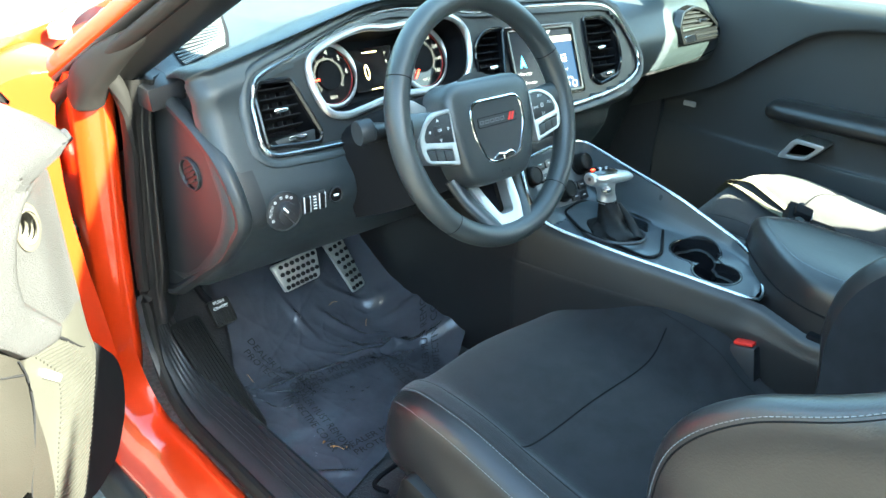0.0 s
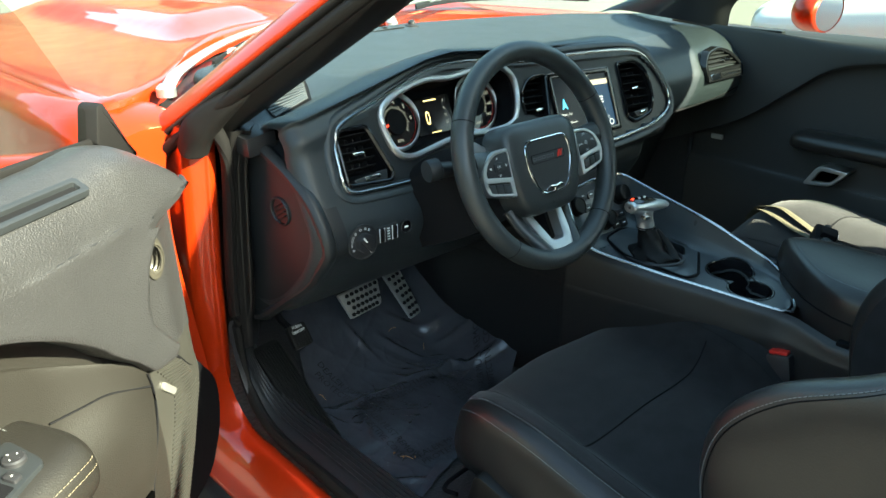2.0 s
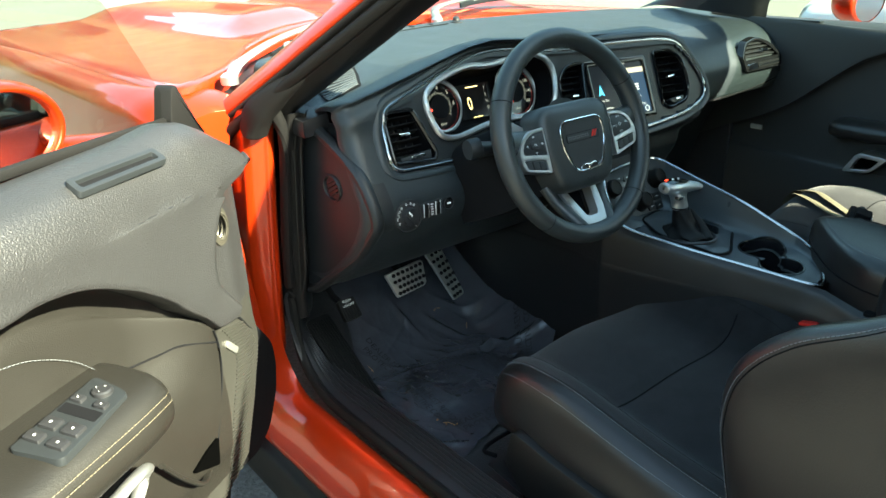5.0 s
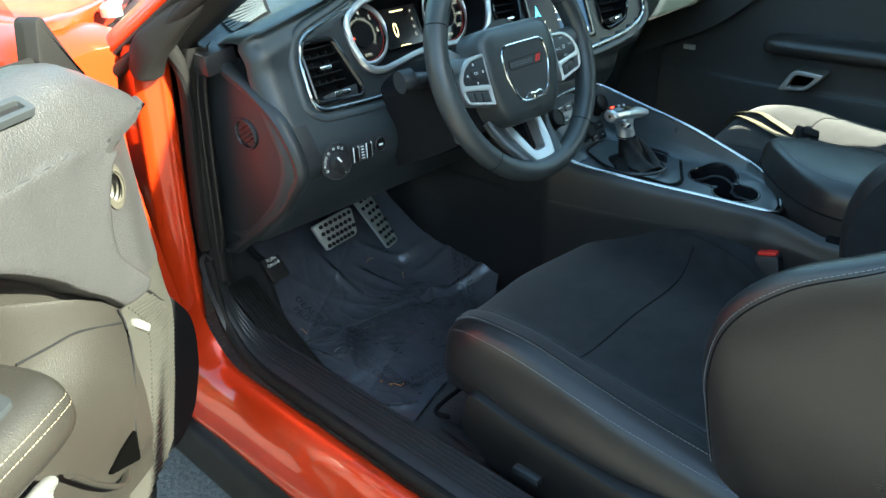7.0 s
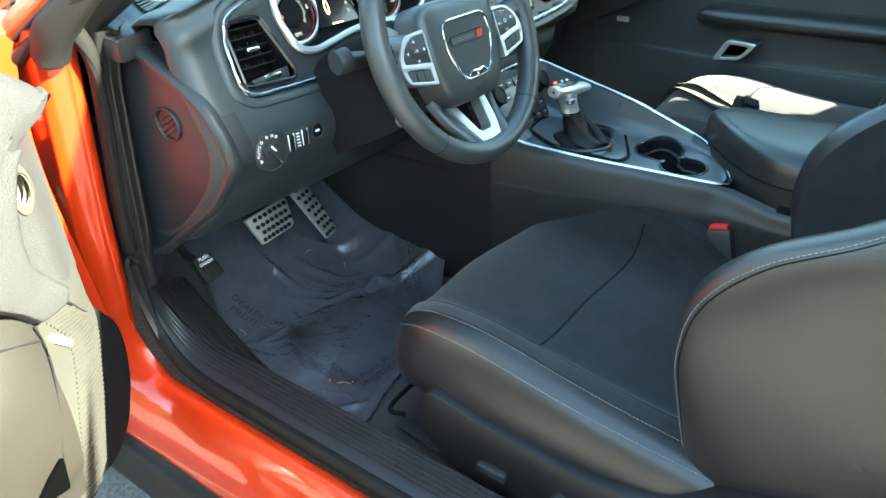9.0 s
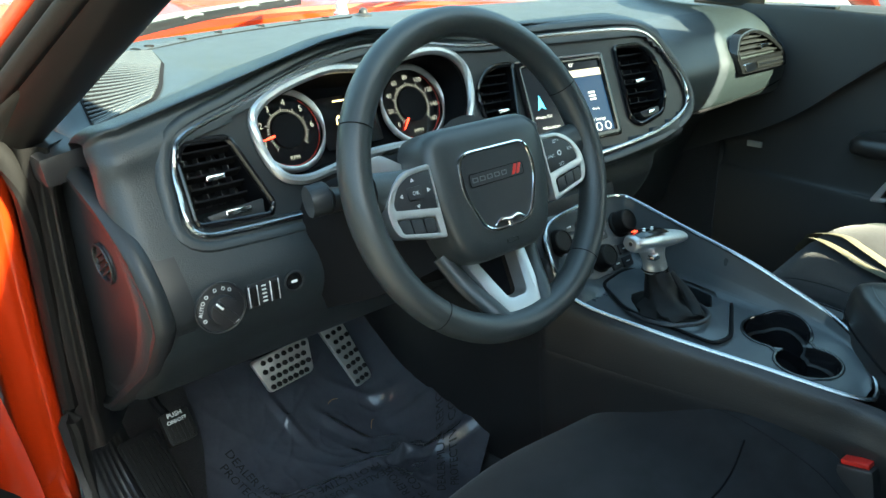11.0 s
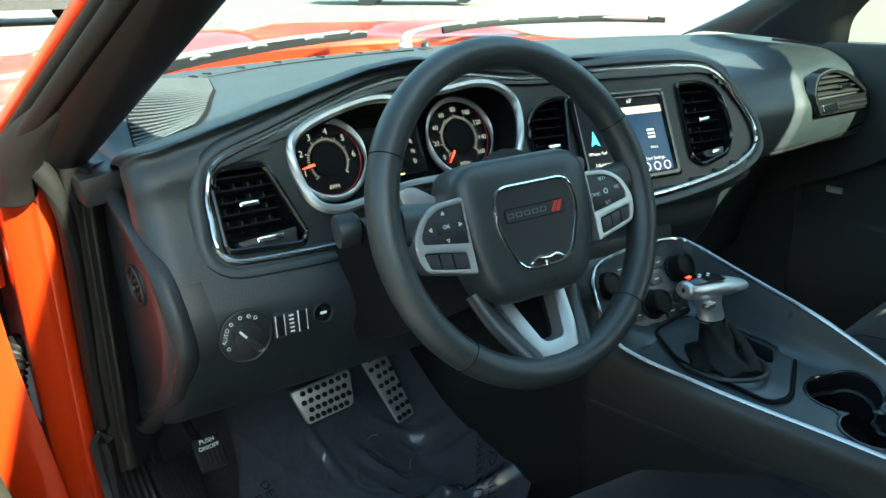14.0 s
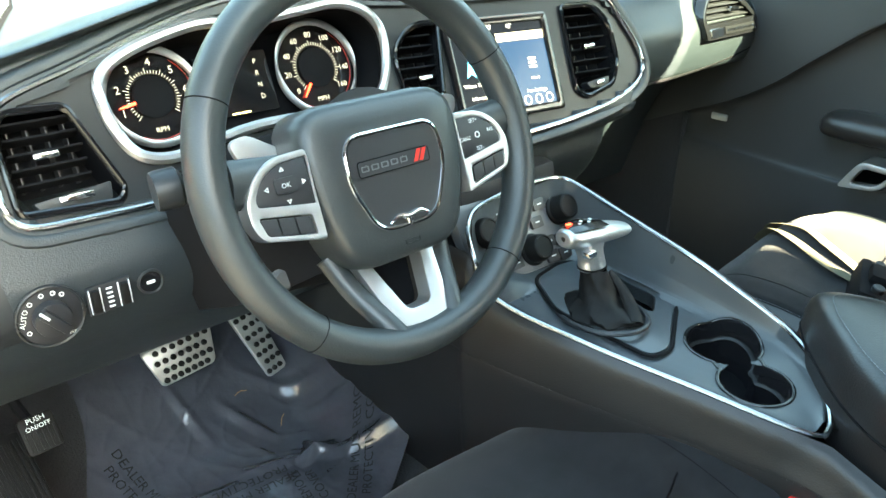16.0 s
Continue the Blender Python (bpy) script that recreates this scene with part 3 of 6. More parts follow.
# ---- steering wheel ----
def steering_wheel():
    tilt = 21
    m = Matrix.Translation((-.381, .012, .874)) @ pose(0, 0, 0, 90 - tilt)
    # local: x right, y up the wheel, z towards the driver
    w = thing("steering_wheel", "black leather steering wheel with silver spokes and red-striped badge plate", "steering wheel", m)
    n = 96
    path = [(.171 * math.cos(2 * math.pi * i / n), .171 * math.sin(2 * math.pi * i / n), -.014) for i in range(n)]
    part("rim", tube(path, .0165, .0185, 18, True), M["wrap"], w, "black leather-wrapped rim")
    for a in (27, 153, 228, 312):
        c, s = math.cos(radians(a)), math.sin(radians(a))
        ring = [Vector((c, s, 0)) * (.171 + .0168 * math.cos(2 * math.pi * k / 20)) + Vector((0, 0, -.014 + .0188 * math.sin(2 * math.pi * k / 20))) for k in range(20)]
        part("rim_seam", tube(ring, .0006, sides=4, closed=True), M["deep"], w)
    # airbag cover
    secs = []
    for f, zz in ((1.0, -.052), (1.0, -.022), (.985, -.012), (.95, -.005), (.88, -.0012), (.70, .0007), (.35, .0011), (.02, .0011)):
        base = rounded([(-.092, .056), (.092, .056), (.085, -.03), (.063, -.093), (-.063, -.093), (-.085, -.03)], [.040, .040, .04, .034, .034, .04], 6)
        secs.append([(p.x * f, (p.y + .03) * f - .03 + (.004 if p.y > .03 else 0), zz - .05 * max(0, -.0 - p.y * f) - .10 * max(0, p.y * f - .045)) for p in base])
    part("airbag_cover", grid(secs, close_v=True), M["wrap"], w, "black padded airbag cover")
    sh = [(-.051, .027), (.051, .027), (.055, -.012), (.033, -.061), (-.033, -.061), (-.055, -.012)]
    shield = rounded(sh, [.02, .02, .02, .018, .018, .02], 6)

    def hub(x, y, d):
        return Vector((x, y, .0020 - .05 * max(0, -y) + d))
    part("badge_ring", tube([hub(p.x, p.y, .001) for p in shield], .0022, .002, 8, True, up=(0, 0, 1)), M["chrome"], w, "chrome shield outline")
    part("badge_field", plate(grow(shield, -.002), 0, .0012, place=hub), M["plastic"], w)
    part("badge_plate", plate(rect(.080, .0135, .003, -.003, -.003), .001, .0022, place=hub), M["plastic"], w)
    part("plate_rim", tube([hub(p.x, p.y, .0018) for p in rect(.080, .0135, .003, -.003, -.003)], .0006, .0006, 5, True), M["deep"], w)
    bm = bmesh.new()
    for i in range(5):
        plate(rect(.0082, .0052, .001, -.036 + .0108 * i, -.003), .0022, .0026, [rect(.0056, .003, .0005, -.036 + .0108 * i, -.003)], place=hub, bm=bm)
    part("name_bars", bm, M["ctrl"], w)
    bm = plate([(.018, -.008), (.0225, -.008), (.0285, .003), (.024, .003)], .002, .0028, place=hub)
    plate([(.0245, -.008), (.029, -.008), (.035, .003), (.0305, .003)], .002, .0028, place=hub, bm=bm)
    part("red_stripes", bm, M["red"], w, "two red slanted stripes")
    # bright horned emblem at the foot of the shield
    foot = part("badge_foot", tube(cr([hub(-.023, -.0560, .002), hub(-.012, -.0515, .003), hub(.0, -.0535, .0035), hub(.012, -.0515, .003), hub(.023, -.0560, .002)], 22), lambda f: .0010 + .0020 * math.sin(math.pi * f), .002, 8), M["chrome"], w)
    part("emblem_drop", tube(cr([hub(0, -.053, .003), hub(0, -.058, .003), hub(0, -.062, .002)], 8), lambda f: .0045 - .003 * f, .002, 8), M["chrome"], foot)
    part("print", plate(rect(.017, .0045, .001, 0, -.077), 0, .0006, [rect(.015, .0030, .0006, 0, -.077)], place=hub), M["panel"], w)
    # side spokes with button pods
    for s in (-1, 1):
        path = cr([(s * .06, .000, -.028), (s * .10, .004, -.022), (s * .155, .012, -.016)], 10)
        part("spoke", tube(path, lambda f: .026 - .006 * f, .012, 12, up=(0, 0, 1)), M["wrap"], w)
        out = rounded([(s * .084, .027), (s * .117, .025), (s * .138, .012), (s * .149, -.008), (s * .148, -.026), (s * .141, -.039), (s * .084, -.052)], [.004, .012, .012, .010, .010, .008, .004])
        upper = rounded([(s * .085, .0215), (s * .113, .0205), (s * .131, .010), (s * .1395, -.004), (s * .139, -.0115), (s * .086, -.020)], [.002, .010, .010, .006, .004, .002])
        lower = rounded([(s * .141, -.0195), (s * .093, -.0275), (s * .092, -.0450), (s * .1365, -.0355)], .003)
        part("spoke_trim", plate(out, -.022, -.004, [grow(upper, -.0004), lower], bevel=.0015), M["satin"], w, "satin silver button surround")
        pod = part("button_pad", plate(upper, -.022, -.005, bevel=.002), M["plastic"], w)
        bm = bmesh.new()
        if s < 0:
            part("key", plate(rect(.020, .0135, .003, -.110, .001), -.008, -.0035, bevel=.001), M["plastic"], pod)
            text("OK", .006, lambda x, y, d: Vector((x - .110, y + .001, d)), bm, -.0032)
            for x, y, r in ((-.110, .0145, 0), (-.110, -.0125, 180), (-.1275, .001, 90), (-.0925, .001, -90)):
                q = [Matrix.Rotation(radians(r), 2) @ Vector(p) + Vector((x, y)) for p in ((-.0022, -.0015), (.0022, -.0015), (0, .0022))]
                q2 = [Matrix.Rotation(radians(r), 2) @ Vector(p) + Vector((x, y)) for p in ((-.0011, -.0009), (.0011, -.0009), (0, .001))]
                plate(q, -.005, -.0044, [q2], bm=bm)
        else:
            for bodyt, x, y in (("SET+", .108, .0155), ("CANC", .093, -.001), ("RES", .128, .003), ("SET-", .110, -.0125)):
                text(bodyt, .0055, lambda a, b, d, x=x, y=y: Vector((a + x, b + y, d)), bm, -.0044)
            plate(circle(.0032, 14, .110, .001), -.005, -.0044, [circle(.0024, 14, .110, .001)], bm=bm)
        part("print", bm, M["white"], pod)
        for k in range(3):
            f0, f1 = k / 3 + .012, (k + 1) / 3 - .012
            lo = lambda f: (s * (.0935 + .0455 * f), -.0440 + .0085 * f)
            hi = lambda f: (s * (.0942 + .0460 * f), -.0285 + .0080 * f)
            part("key", plate(rounded([lo(f0), lo(f1), hi(f1), hi(f0)], .002), -.018, -.0045, bevel=.001), M["plastic"], w)
        # shift paddle behind the spoke
        part("paddle", plate(rounded([(s * .085, .012), (s * .125, .028), (s * .130, .046), (s * .112, .050), (s * .08, .030)], .008), -.052, -.046, bevel=.0015), M["satin"], w, "satin shift paddle")
    # forked lower spoke
    out = rounded([(-.049, -.078), (-.029, -.165), (.029, -.165), (.049, -.078)], [.003, .014, .014, .003], 5)
    gap = rounded([(-.031, -.088), (-.014, -.141), (.014, -.141), (.031, -.088)], [.003, .008, .008, .003], 5)

    def fork(x, y, d):
        return Vector((x, y, -.040 + .43 * (-.088 - y) + d))
    part("fork_spoke", plate(out, -.018, .002, [gap], bevel=.0025, place=fork), M["satin"], w, "satin silver forked lower spoke")
    part("fork_shadow", plate(grow(gap, .004), -.034, -.030, place=fork), M["deep"], w)
    for s in (-1, 1):
        part("fork_cheek", tube(cr([(s * .066, -.074, -.050), (s * .055, -.108, -.040), (s * .042, -.140, -.022), (s * .032, -.163, -.010)], 12), .011, .010, 10), M["wrap"], w, "perforated black leather cheek beside the fork")
    # column shroud behind
    part("column_shroud", loft([[(-.060, -.085, -.05), (-.060, .03, -.05), (.06, .03, -.05), (.06, -.085, -.05), (-.060, -.085, -.05)],
                                [(-.120, -.100, -.11), (-.125, .03, -.11), (.075, .04, -.11), (.070, -.100, -.11), (-.120, -.100, -.11)],
                                [(-.140, -.105, -.20), (-.145, .03, -.20), (.09, .03, -.20), (.08, -.105, -.20), (-.140, -.105, -.20)]], 10, 40), M["deep"], w)
    part("ignition_cap", lathe([(.011, 0), (.011, .006), (.008, .009), (.001, .009)], 20, m=Matrix.Translation((-.098, -.085, -.088))), M["ctrl"], w)
    part("hub_back", lathe([(.05, -.10), (.05, -.04), (.07, -.03)], 24), M["plastic"], w)
    st = part("stalk", tube(cr([(-.05, .0, -.11), (-.10, .012, -.10), (-.165, .018, -.085)], 10), lambda f: .008 + .006 * f, lambda f: .008 + .007 * f, 14), M["plastic"], w, "indicator stalk")
    part("stalk_end", lathe([(.001, 0), (.0165, 0), (.0175, .004), (.0175, .02), (.012, .024)], 20, m=Matrix.Translation((-.190, .021, -.079)) @ pose(0, 0, 0, 0, 80)), M["panel"], st)
    return w


steering_wheel()


# ---- centre console ----
def console():
    t = thing("centre_console", "black centre console with chrome-edged panel, cup holders and padded armrest", "console")
    # trim line round the upper panel, front left, down the driver's side, round the rear and back up
    trim = cr([(-.120, .118, .742), (-.190, .105, .735), (-.215, .075, .700), (-.212, .035, .655), (-.190, -.08, .640), (-.160, -.20, .630), (-.134, -.305, .622),
               (-.110, -.318, .620), (-.068, -.298, .622), (-.020, -.262, .630), (.006, -.215, .642), (.007, -.15, .665), (.001, -.09, .688), (.0, .015, .713), (-.002, .09, .732), (-.014, .112, .739), (-.05, .118, .743)], 140, True)
    part("chrome_trim", tube(trim, .0031, .0030, 8, True), M["strip"], t, "chrome strip edging the console panel")
    # the panel inside the trim: left edge to right edge, front to back
    def across(y):
        """Left and right edge of the panel at y, and its heights from left to right."""
        lx = lerp(-y, [-.118, -.105, -.075, -.03, .08, .20, .31], [-.16, -.19, -.214, -.211, -.190, -.160, -.130])
        rx = lerp(-y, [-.118, -.10, -.06, .05, .15, .215, .262, .30, .31], [-.03, -.006, -.002, .0, .006, .004, -.022, -.070, -.100])
        rz = lerp(-y, [-.118, -.06, .0, .09, .15, .215, .262, .31], [.742, .724, .710, .687, .665, .641, .629, .620])
        lz = lerp(-y, [-.118, -.105, -.075, -.035, .08, .20, .31], [.742, .735, .700, .655, .640, .630, .622])
        mz = lerp(-y, [-.118, -.112, -.085, -.06, .0, .08, .137, .2, .31], [.735, .68, .645, .636, .628, .624, .620, .620, .619])
        return lx, rx, [lz, min(lz, mz) if y < .05 else (lz + mz) / 2, mz, mz + .003, mz + (rz - mz) * .35, rz]
    cuts = [0, .12, .5, .86, .955, 1]
    rows = []
    for k in range(31):
        y = .118 - k / 30 * .428
        lx, rx, zs = across(y)
        rows.append(cr([(lx + (rx - lx) * c, y, z) for c, z in zip(cuts, zs)], 30))
    # twin cup holder let into the panel
    cups = ((-.046, -.170, .042), (-.092, -.233, .038))
    bm = grid(rows)
    bmesh.ops.subdivide_edges(bm, edges=bm.edges[:], cuts=4, use_grid_fill=True)
    near = lambda x, y, d: any((x - cx) ** 2 + (y - cy) ** 2 < (r + d) ** 2 for cx, cy, r in cups)
    bmesh.ops.delete(bm, geom=[f for f in bm.faces if near(f.calc_center_median().x, f.calc_center_median().y, .0005)], context="FACES")

    def eight(d):
        """The outline round both cups, d metres outside them."""
        (x0, y0, r0), (x1, y1, r1) = cups
        mid = Vector(((x0 + x1) / 2, (y0 + y1) / 2))
        out = []
        for k in range(72):
            a = 2 * math.pi * k / 72
            way, far = Vector((math.cos(a), math.sin(a))), 0.0
            for cx, cy, r in cups:
                o = mid - Vector((cx, cy))
                bq, cq = o.dot(way), o.length_squared - (r + d) ** 2
                if bq * bq - cq >= 0:
                    far = max(far, -bq + math.sqrt(bq * bq - cq))
            out.append(mid + way * max(far, .026 + d))
        return out
    def surf(x, y, d):
        lx, rx, zs = across(max(-.308, y))
        return Vector((x, y, min(lerp((x - lx) / (rx - lx), cuts, zs), zs[2] + .014) + d))
    pit = [(-.018, .008), (-.016, -.064), (-.056, -.088), (-.066, -.040), (-.046, .002)]
    bmesh.ops.delete(bm, geom=[f for f in bm.faces if inside(f.calc_center_median().x, f.calc_center_median().y, pit)], context="FACES")
    part("top_panel", bm, M["console"], t, "satin graphite console panel")
    cup = part("cup_holder", grid([[surf(*p, .001) for p in eight(0)], [surf(*p, -.004) for p in eight(-.0015)], [surf(*p, -.065) for p in eight(-.006)]], close_v=True), M["gloss"], t, "gloss black twin cup holder")
    part("cup_floor", plate(eight(-.004), -.068, -.064, place=surf), M["deep"], cup)
    part("cup_rim", tube([surf(*p, .0002) for p in eight(.0006)], .0022, .0012, 8, True), M["gloss"], cup)
    part("cup_ledge", tube([surf(*p, -.022) for p in eight(-.004)], .003, .002, 6, True), M["panel"], cup)
    # driver's flank and passenger's flank
    left = [p for p in trim if p.x < lerp(p.y, [-.31, .12], [-.11, -.10])]
    left = sorted((p for p in left if -.302 < p.y < .080), key=lambda p: -p.y)
    rowsl = [[(p.x - .005, p.y, p.z), (p.x - .012, p.y, p.z - .010), (p.x - .016, p.y, p.z - .03), (p.x - .020, p.y, .575), (p.x - .018, p.y, .571), (p.x - .022, p.y, .567), (p.x - .015, p.y, .45), (p.x + .0, p.y, .30)] for p in left]
    rowsl.insert(0, [(a - .01, .62, c) for a, b, c in rowsl[0]])
    rowsl.append([(-.128, -.330, .616), (-.138, -.330, .608), (-.146, -.330, .590), (-.152, -.330, .575), (-.150, -.330, .571), (-.154, -.330, .567), (-.147, -.330, .45), (-.132, -.330, .30)])
    rowsl.append([(-.150, -.40, .610), (-.160, -.40, .60), (-.163, -.40, .585), (-.165, -.40, .575), (-.164, -.40, .571), (-.166, -.40, .567), (-.160, -.40, .45), (-.15, -.40, .30)])
    rowsl.append([(a, -1.0, c) for a, b, c in rowsl[-1]])
    part("driver_side", grid([cr(r, 40) for r in rowsl]), M["trimdark"], t, "soft black console flank with a seam")
    right = [p for p in trim if p.x >= lerp(p.y, [-.31, .12], [-.11, -.10])]
    right.sort(key=lambda p: -p.y)
    rowsr = [[(p.x + .004, p.y, p.z), (p.x + .016, p.y, p.z - .006), (p.x + .05, p.y, p.z - .04), (.085, p.y, .55), (.09, p.y, .30)] for p in right]
    rowsr.insert(0, [(a, .42, c) for a, b, c in rowsr[0]])
    rowsr.append([(-.03, -.42, .60), (.0, -.42, .60), (.05, -.42, .59), (.085, -.42, .55), (.09, -.42, .30)])
    rowsr.append([(a, -1.0, c) for a, b, c in rowsr[-1]])
    part("passenger_side", grid([cr(r, 20) for r in rowsr]), M["trimdark"], t)
    # front wall under the dash, behind the controls
    part("front_wall", box(-.095, .27, .60, .20, .28, .32, .02), M["plastic"], t)
    # climate controls
    def hv(x, y, d):
        """x across, y up the slope of the control face."""
        o, up, nrm = Vector((-.108, .104, .684)), Vector((0, .040, .066)).normalized(), Vector((0, -.066, .040)).normalized()
        return o + Vector((x, 0, 0)) + up * y + nrm * d
    pn = part("climate_panel", plate(rounded([(-.092, -.050), (.092, -.055), (.108, .052), (-.094, .060)], .014), -.01, .006, bevel=.002, place=hv), M["ctrl"], t, "satin grey climate control panel")
    bm = bmesh.new()
    for cx, cy in ((-.064, .018), (.084, .012), (.014, -.026)):
        k = part("knob", lathe([(.0215, .0), (.0215, .003), (.0185, .005), (.0180, .018), (.0165, .023), (.0145, .024), (.0135, .0225), (.001, .0225)], 32,
                               m=Matrix.Translation(hv(cx, cy, .006)) @ Vector((0, -.066, .040)).to_track_quat("Z", "Y").to_matrix().to_4x4()), M["rubber"], pn, "black ribbed knob")
    keys = [(-.026, .034), (.000, .032), (.026, .030), (.050, .028), (-.022, .008), (.036, .006), (.046, -.024), (.070, -.026), (.044, -.044), (.068, -.046), (-.022, -.034), (-.048, -.030)]
    for x, y in keys:
        part("key", plate(rect(.022, .016, .003, x, y), .006, .0105, bevel=.0015, place=hv), M["plastic"], pn)
        plate(rect(.008, .0016, 0, x, y), .0105, .0110, place=hv, bm=bm)
    ob = part("print", bm, M["white"], pn)
    ob["kind"] = "stuff"
    # shifter well: a grooved plate with a gaiter collar and an open tray behind it
    def sh(x, y, d):
        return Vector((x, y, .6310 + .075 * y + d))
    well = rounded([(-.112, .060), (-.055, .068), (-.024, .056), (-.006, .010), (-.010, -.082), (-.106, -.136), (-.134, -.130), (-.146, -.004)], .016)
    slot = rounded([(-.022, .004), (-.020, -.060), (-.056, -.082), (-.062, -.040), (-.046, -.004)], .010)
    wl = part("shift_plate", plate(well, -.016, .003, [slot], bevel=.002, place=sh), M["console"], t, "satin graphite shifter plate")
    part("plate_groove", tube([sh(p.x, p.y, .0015) for p in rounded([(-.114, .063), (-.054, .071), (-.022, .058), (-.003, .010), (-.007, -.084), (-.106, -.140), (-.137, -.133), (-.149, -.004)], .016)], .0026, .002, 6, True), M["deep"], wl)
    tray = part("shift_tray", grid([[sh(p.x, p.y, d) for p in slot] for d in (.001, -.02, -.045)], close_v=True), M["gloss"], wl, "gloss black tray")
    part("tray_floor", plate(slot, -.046, -.044, place=sh), M["deep"], tray)
    # padded armrest: one cushion whose front runs slantwise round the panel's end
    rim = cr([(.078, -.95, 0), (.080, -.40, 0), (.074, -.28, 0), (.046, -.226, 0), (.004, -.240, 0), (-.045, -.278, 0), (-.090, -.320, 0), (-.122, -.366, 0), (-.138, -.43, 0), (-.145, -.60, 0), (-.145, -.95, 0)], 90)
    rows = []
    for g, z in ((1, .694), (.6, .6935), (.34, .6925), (.20, .690), (.10, .6865), (.04, .681), (.0, .673), (-.025, .660), (-.035, .640), (-.055, .618), (-.06, .590)):
        rows.append([Vector((p.x, p.y, z)).lerp(Vector((-.033, min(p.y, -.36), z)), g) for p in rim])
    ar = part("armrest", grid(rows), M["leather"], t, "padded black leather armrest with stitching")
    part("armrest_seam", tube([p for p in rows[8]], .0016, sides=6), M["deep"], ar)
    seam = [Vector((p.x, p.y, .6925)).lerp(Vector((-.033, min(p.y, -.36), .6925)), .20) for p in rim[12:]]
    part("stitching", stitches(seam), M["thread"], ar)
    part("latch", box(-.145, -.42, .605, .02, .03, .016, .004), M["deep"], ar)
    return t


console()


def gear_selector():
    g = thing("gear_selector", "silver T-grip gear selector with a black gaiter", "gear lever")
    b = Vector((-.098, -.030, .632))
    rows = []
    for k, (h, r) in enumerate(((0, .041), (.005, .040), (.008, .034), (.013, .025), (.020, .0215), (.028, .0195), (.036, .0175), (.043, .0165), (.050, .0155))):
        rows.append([b + Vector((-.012 * (1 - k / 8) + (r * .88 * (1 + .13 * math.sin(5 * a + k * 1.3))) * math.cos(a), -.012 * (1 - k / 8) + h * .25 + (r * 1.12 * (1 + .14 * math.sin(4 * a + k * 1.1))) * math.sin(a), h))
                     for a in (2 * math.pi * i / 36 for i in range(36))])
    part("gaiter", grid(rows, close_v=True), M["rubber"], g, "folded black leather gaiter")
    part("gaiter_fold", tube(cr([b + Vector((.010, -.002, .044)), b + Vector((.014, -.022, .026)), b + Vector((.006, -.044, .010)), b + Vector((-.008, -.058, .002))], 14), lambda f: .005 + .006 * f, .005, 10), M["rubber"], g)
    ring = [b + Vector((-.012 + .046 * math.cos(a), -.014 + .058 * math.sin(a), -.001 - .004 * math.sin(a))) for a in (2 * math.pi * i / 40 for i in range(40))]
    part("collar", tube(ring, .0035, .003, 8, True), M["plastic"], g)
    top = b + Vector((.000, .016, .046))
    oval = lambda cx, cy, rx, ry, z: [top + Vector((cx + rx * math.cos(a), cy + ry * math.sin(a), z)) for a in (i * math.pi / 8 for i in range(17))]
    part("neck", loft([oval(0, 0, .0190, .0150, 0), oval(0, 0, .0195, .0155, .004), oval(-.001, .002, .0185, .0150, .014), oval(-.004, .004, .0200, .0155, .026), oval(-.006, .006, .0300, .0165, .040)], 16, 34), M["satin"], g, "satin silver neck")
    part("neck_ring", tube(oval(0, 0, .0200, .0158, .003)[:-1], .0012, sides=6, closed=True), M["deep"], g)
    secs = []
    for x, hw, hh, dz in ((-.050, .003, .003, .050), (-.047, .014, .011, .049), (-.020, .020, .014, .046), (.016, .020, .013, .041), (.048, .018, .010, .035), (.070, .013, .007, .031), (.077, .002, .002, .030)):
        secs.append([top + Vector((x, hw * math.cos(a) + .008, dz + hh * math.sin(a))) for a in (i * math.pi / 8 for i in range(17))])
    part("grip", loft(secs, 28, 34), M["satin"], g, "satin silver T-shaped grip")
    part("grip_inlay", loft([[top + Vector((x, .008 + y * hw, z - .0022 * abs(y))) for y in (-1, -.5, 0, .5, 1)] for x, hw, z in ((-.043, .010, .0612), (-.024, .0155, .0622), (.000, .0165, .0592), (.018, .0150, .0560))], 12, 10), M["gloss"], g, "gloss black gear display")
    bm = bmesh.new()
    for i in range(4):
        box(0, 0, 0, .0035, .0035, .0006, 0, Matrix.Translation(top + Vector((-.024 + .009 * i, .006 + .006 * (i % 2), .0630 - .0011 * i))), bm)
    ob = part("print", bm, M["white"], g)
    part("red_mark", box(0, 0, 0, .008, .004, .0008, 0, Matrix.Translation(top + Vector((-.034, .014, .0625)))), M["needle"], g)
    part("release_button", box(-.024, -.012, .030, .016, .012, .008, .003, Matrix.Translation(top)), M["chrome"], g)


gear_selector()


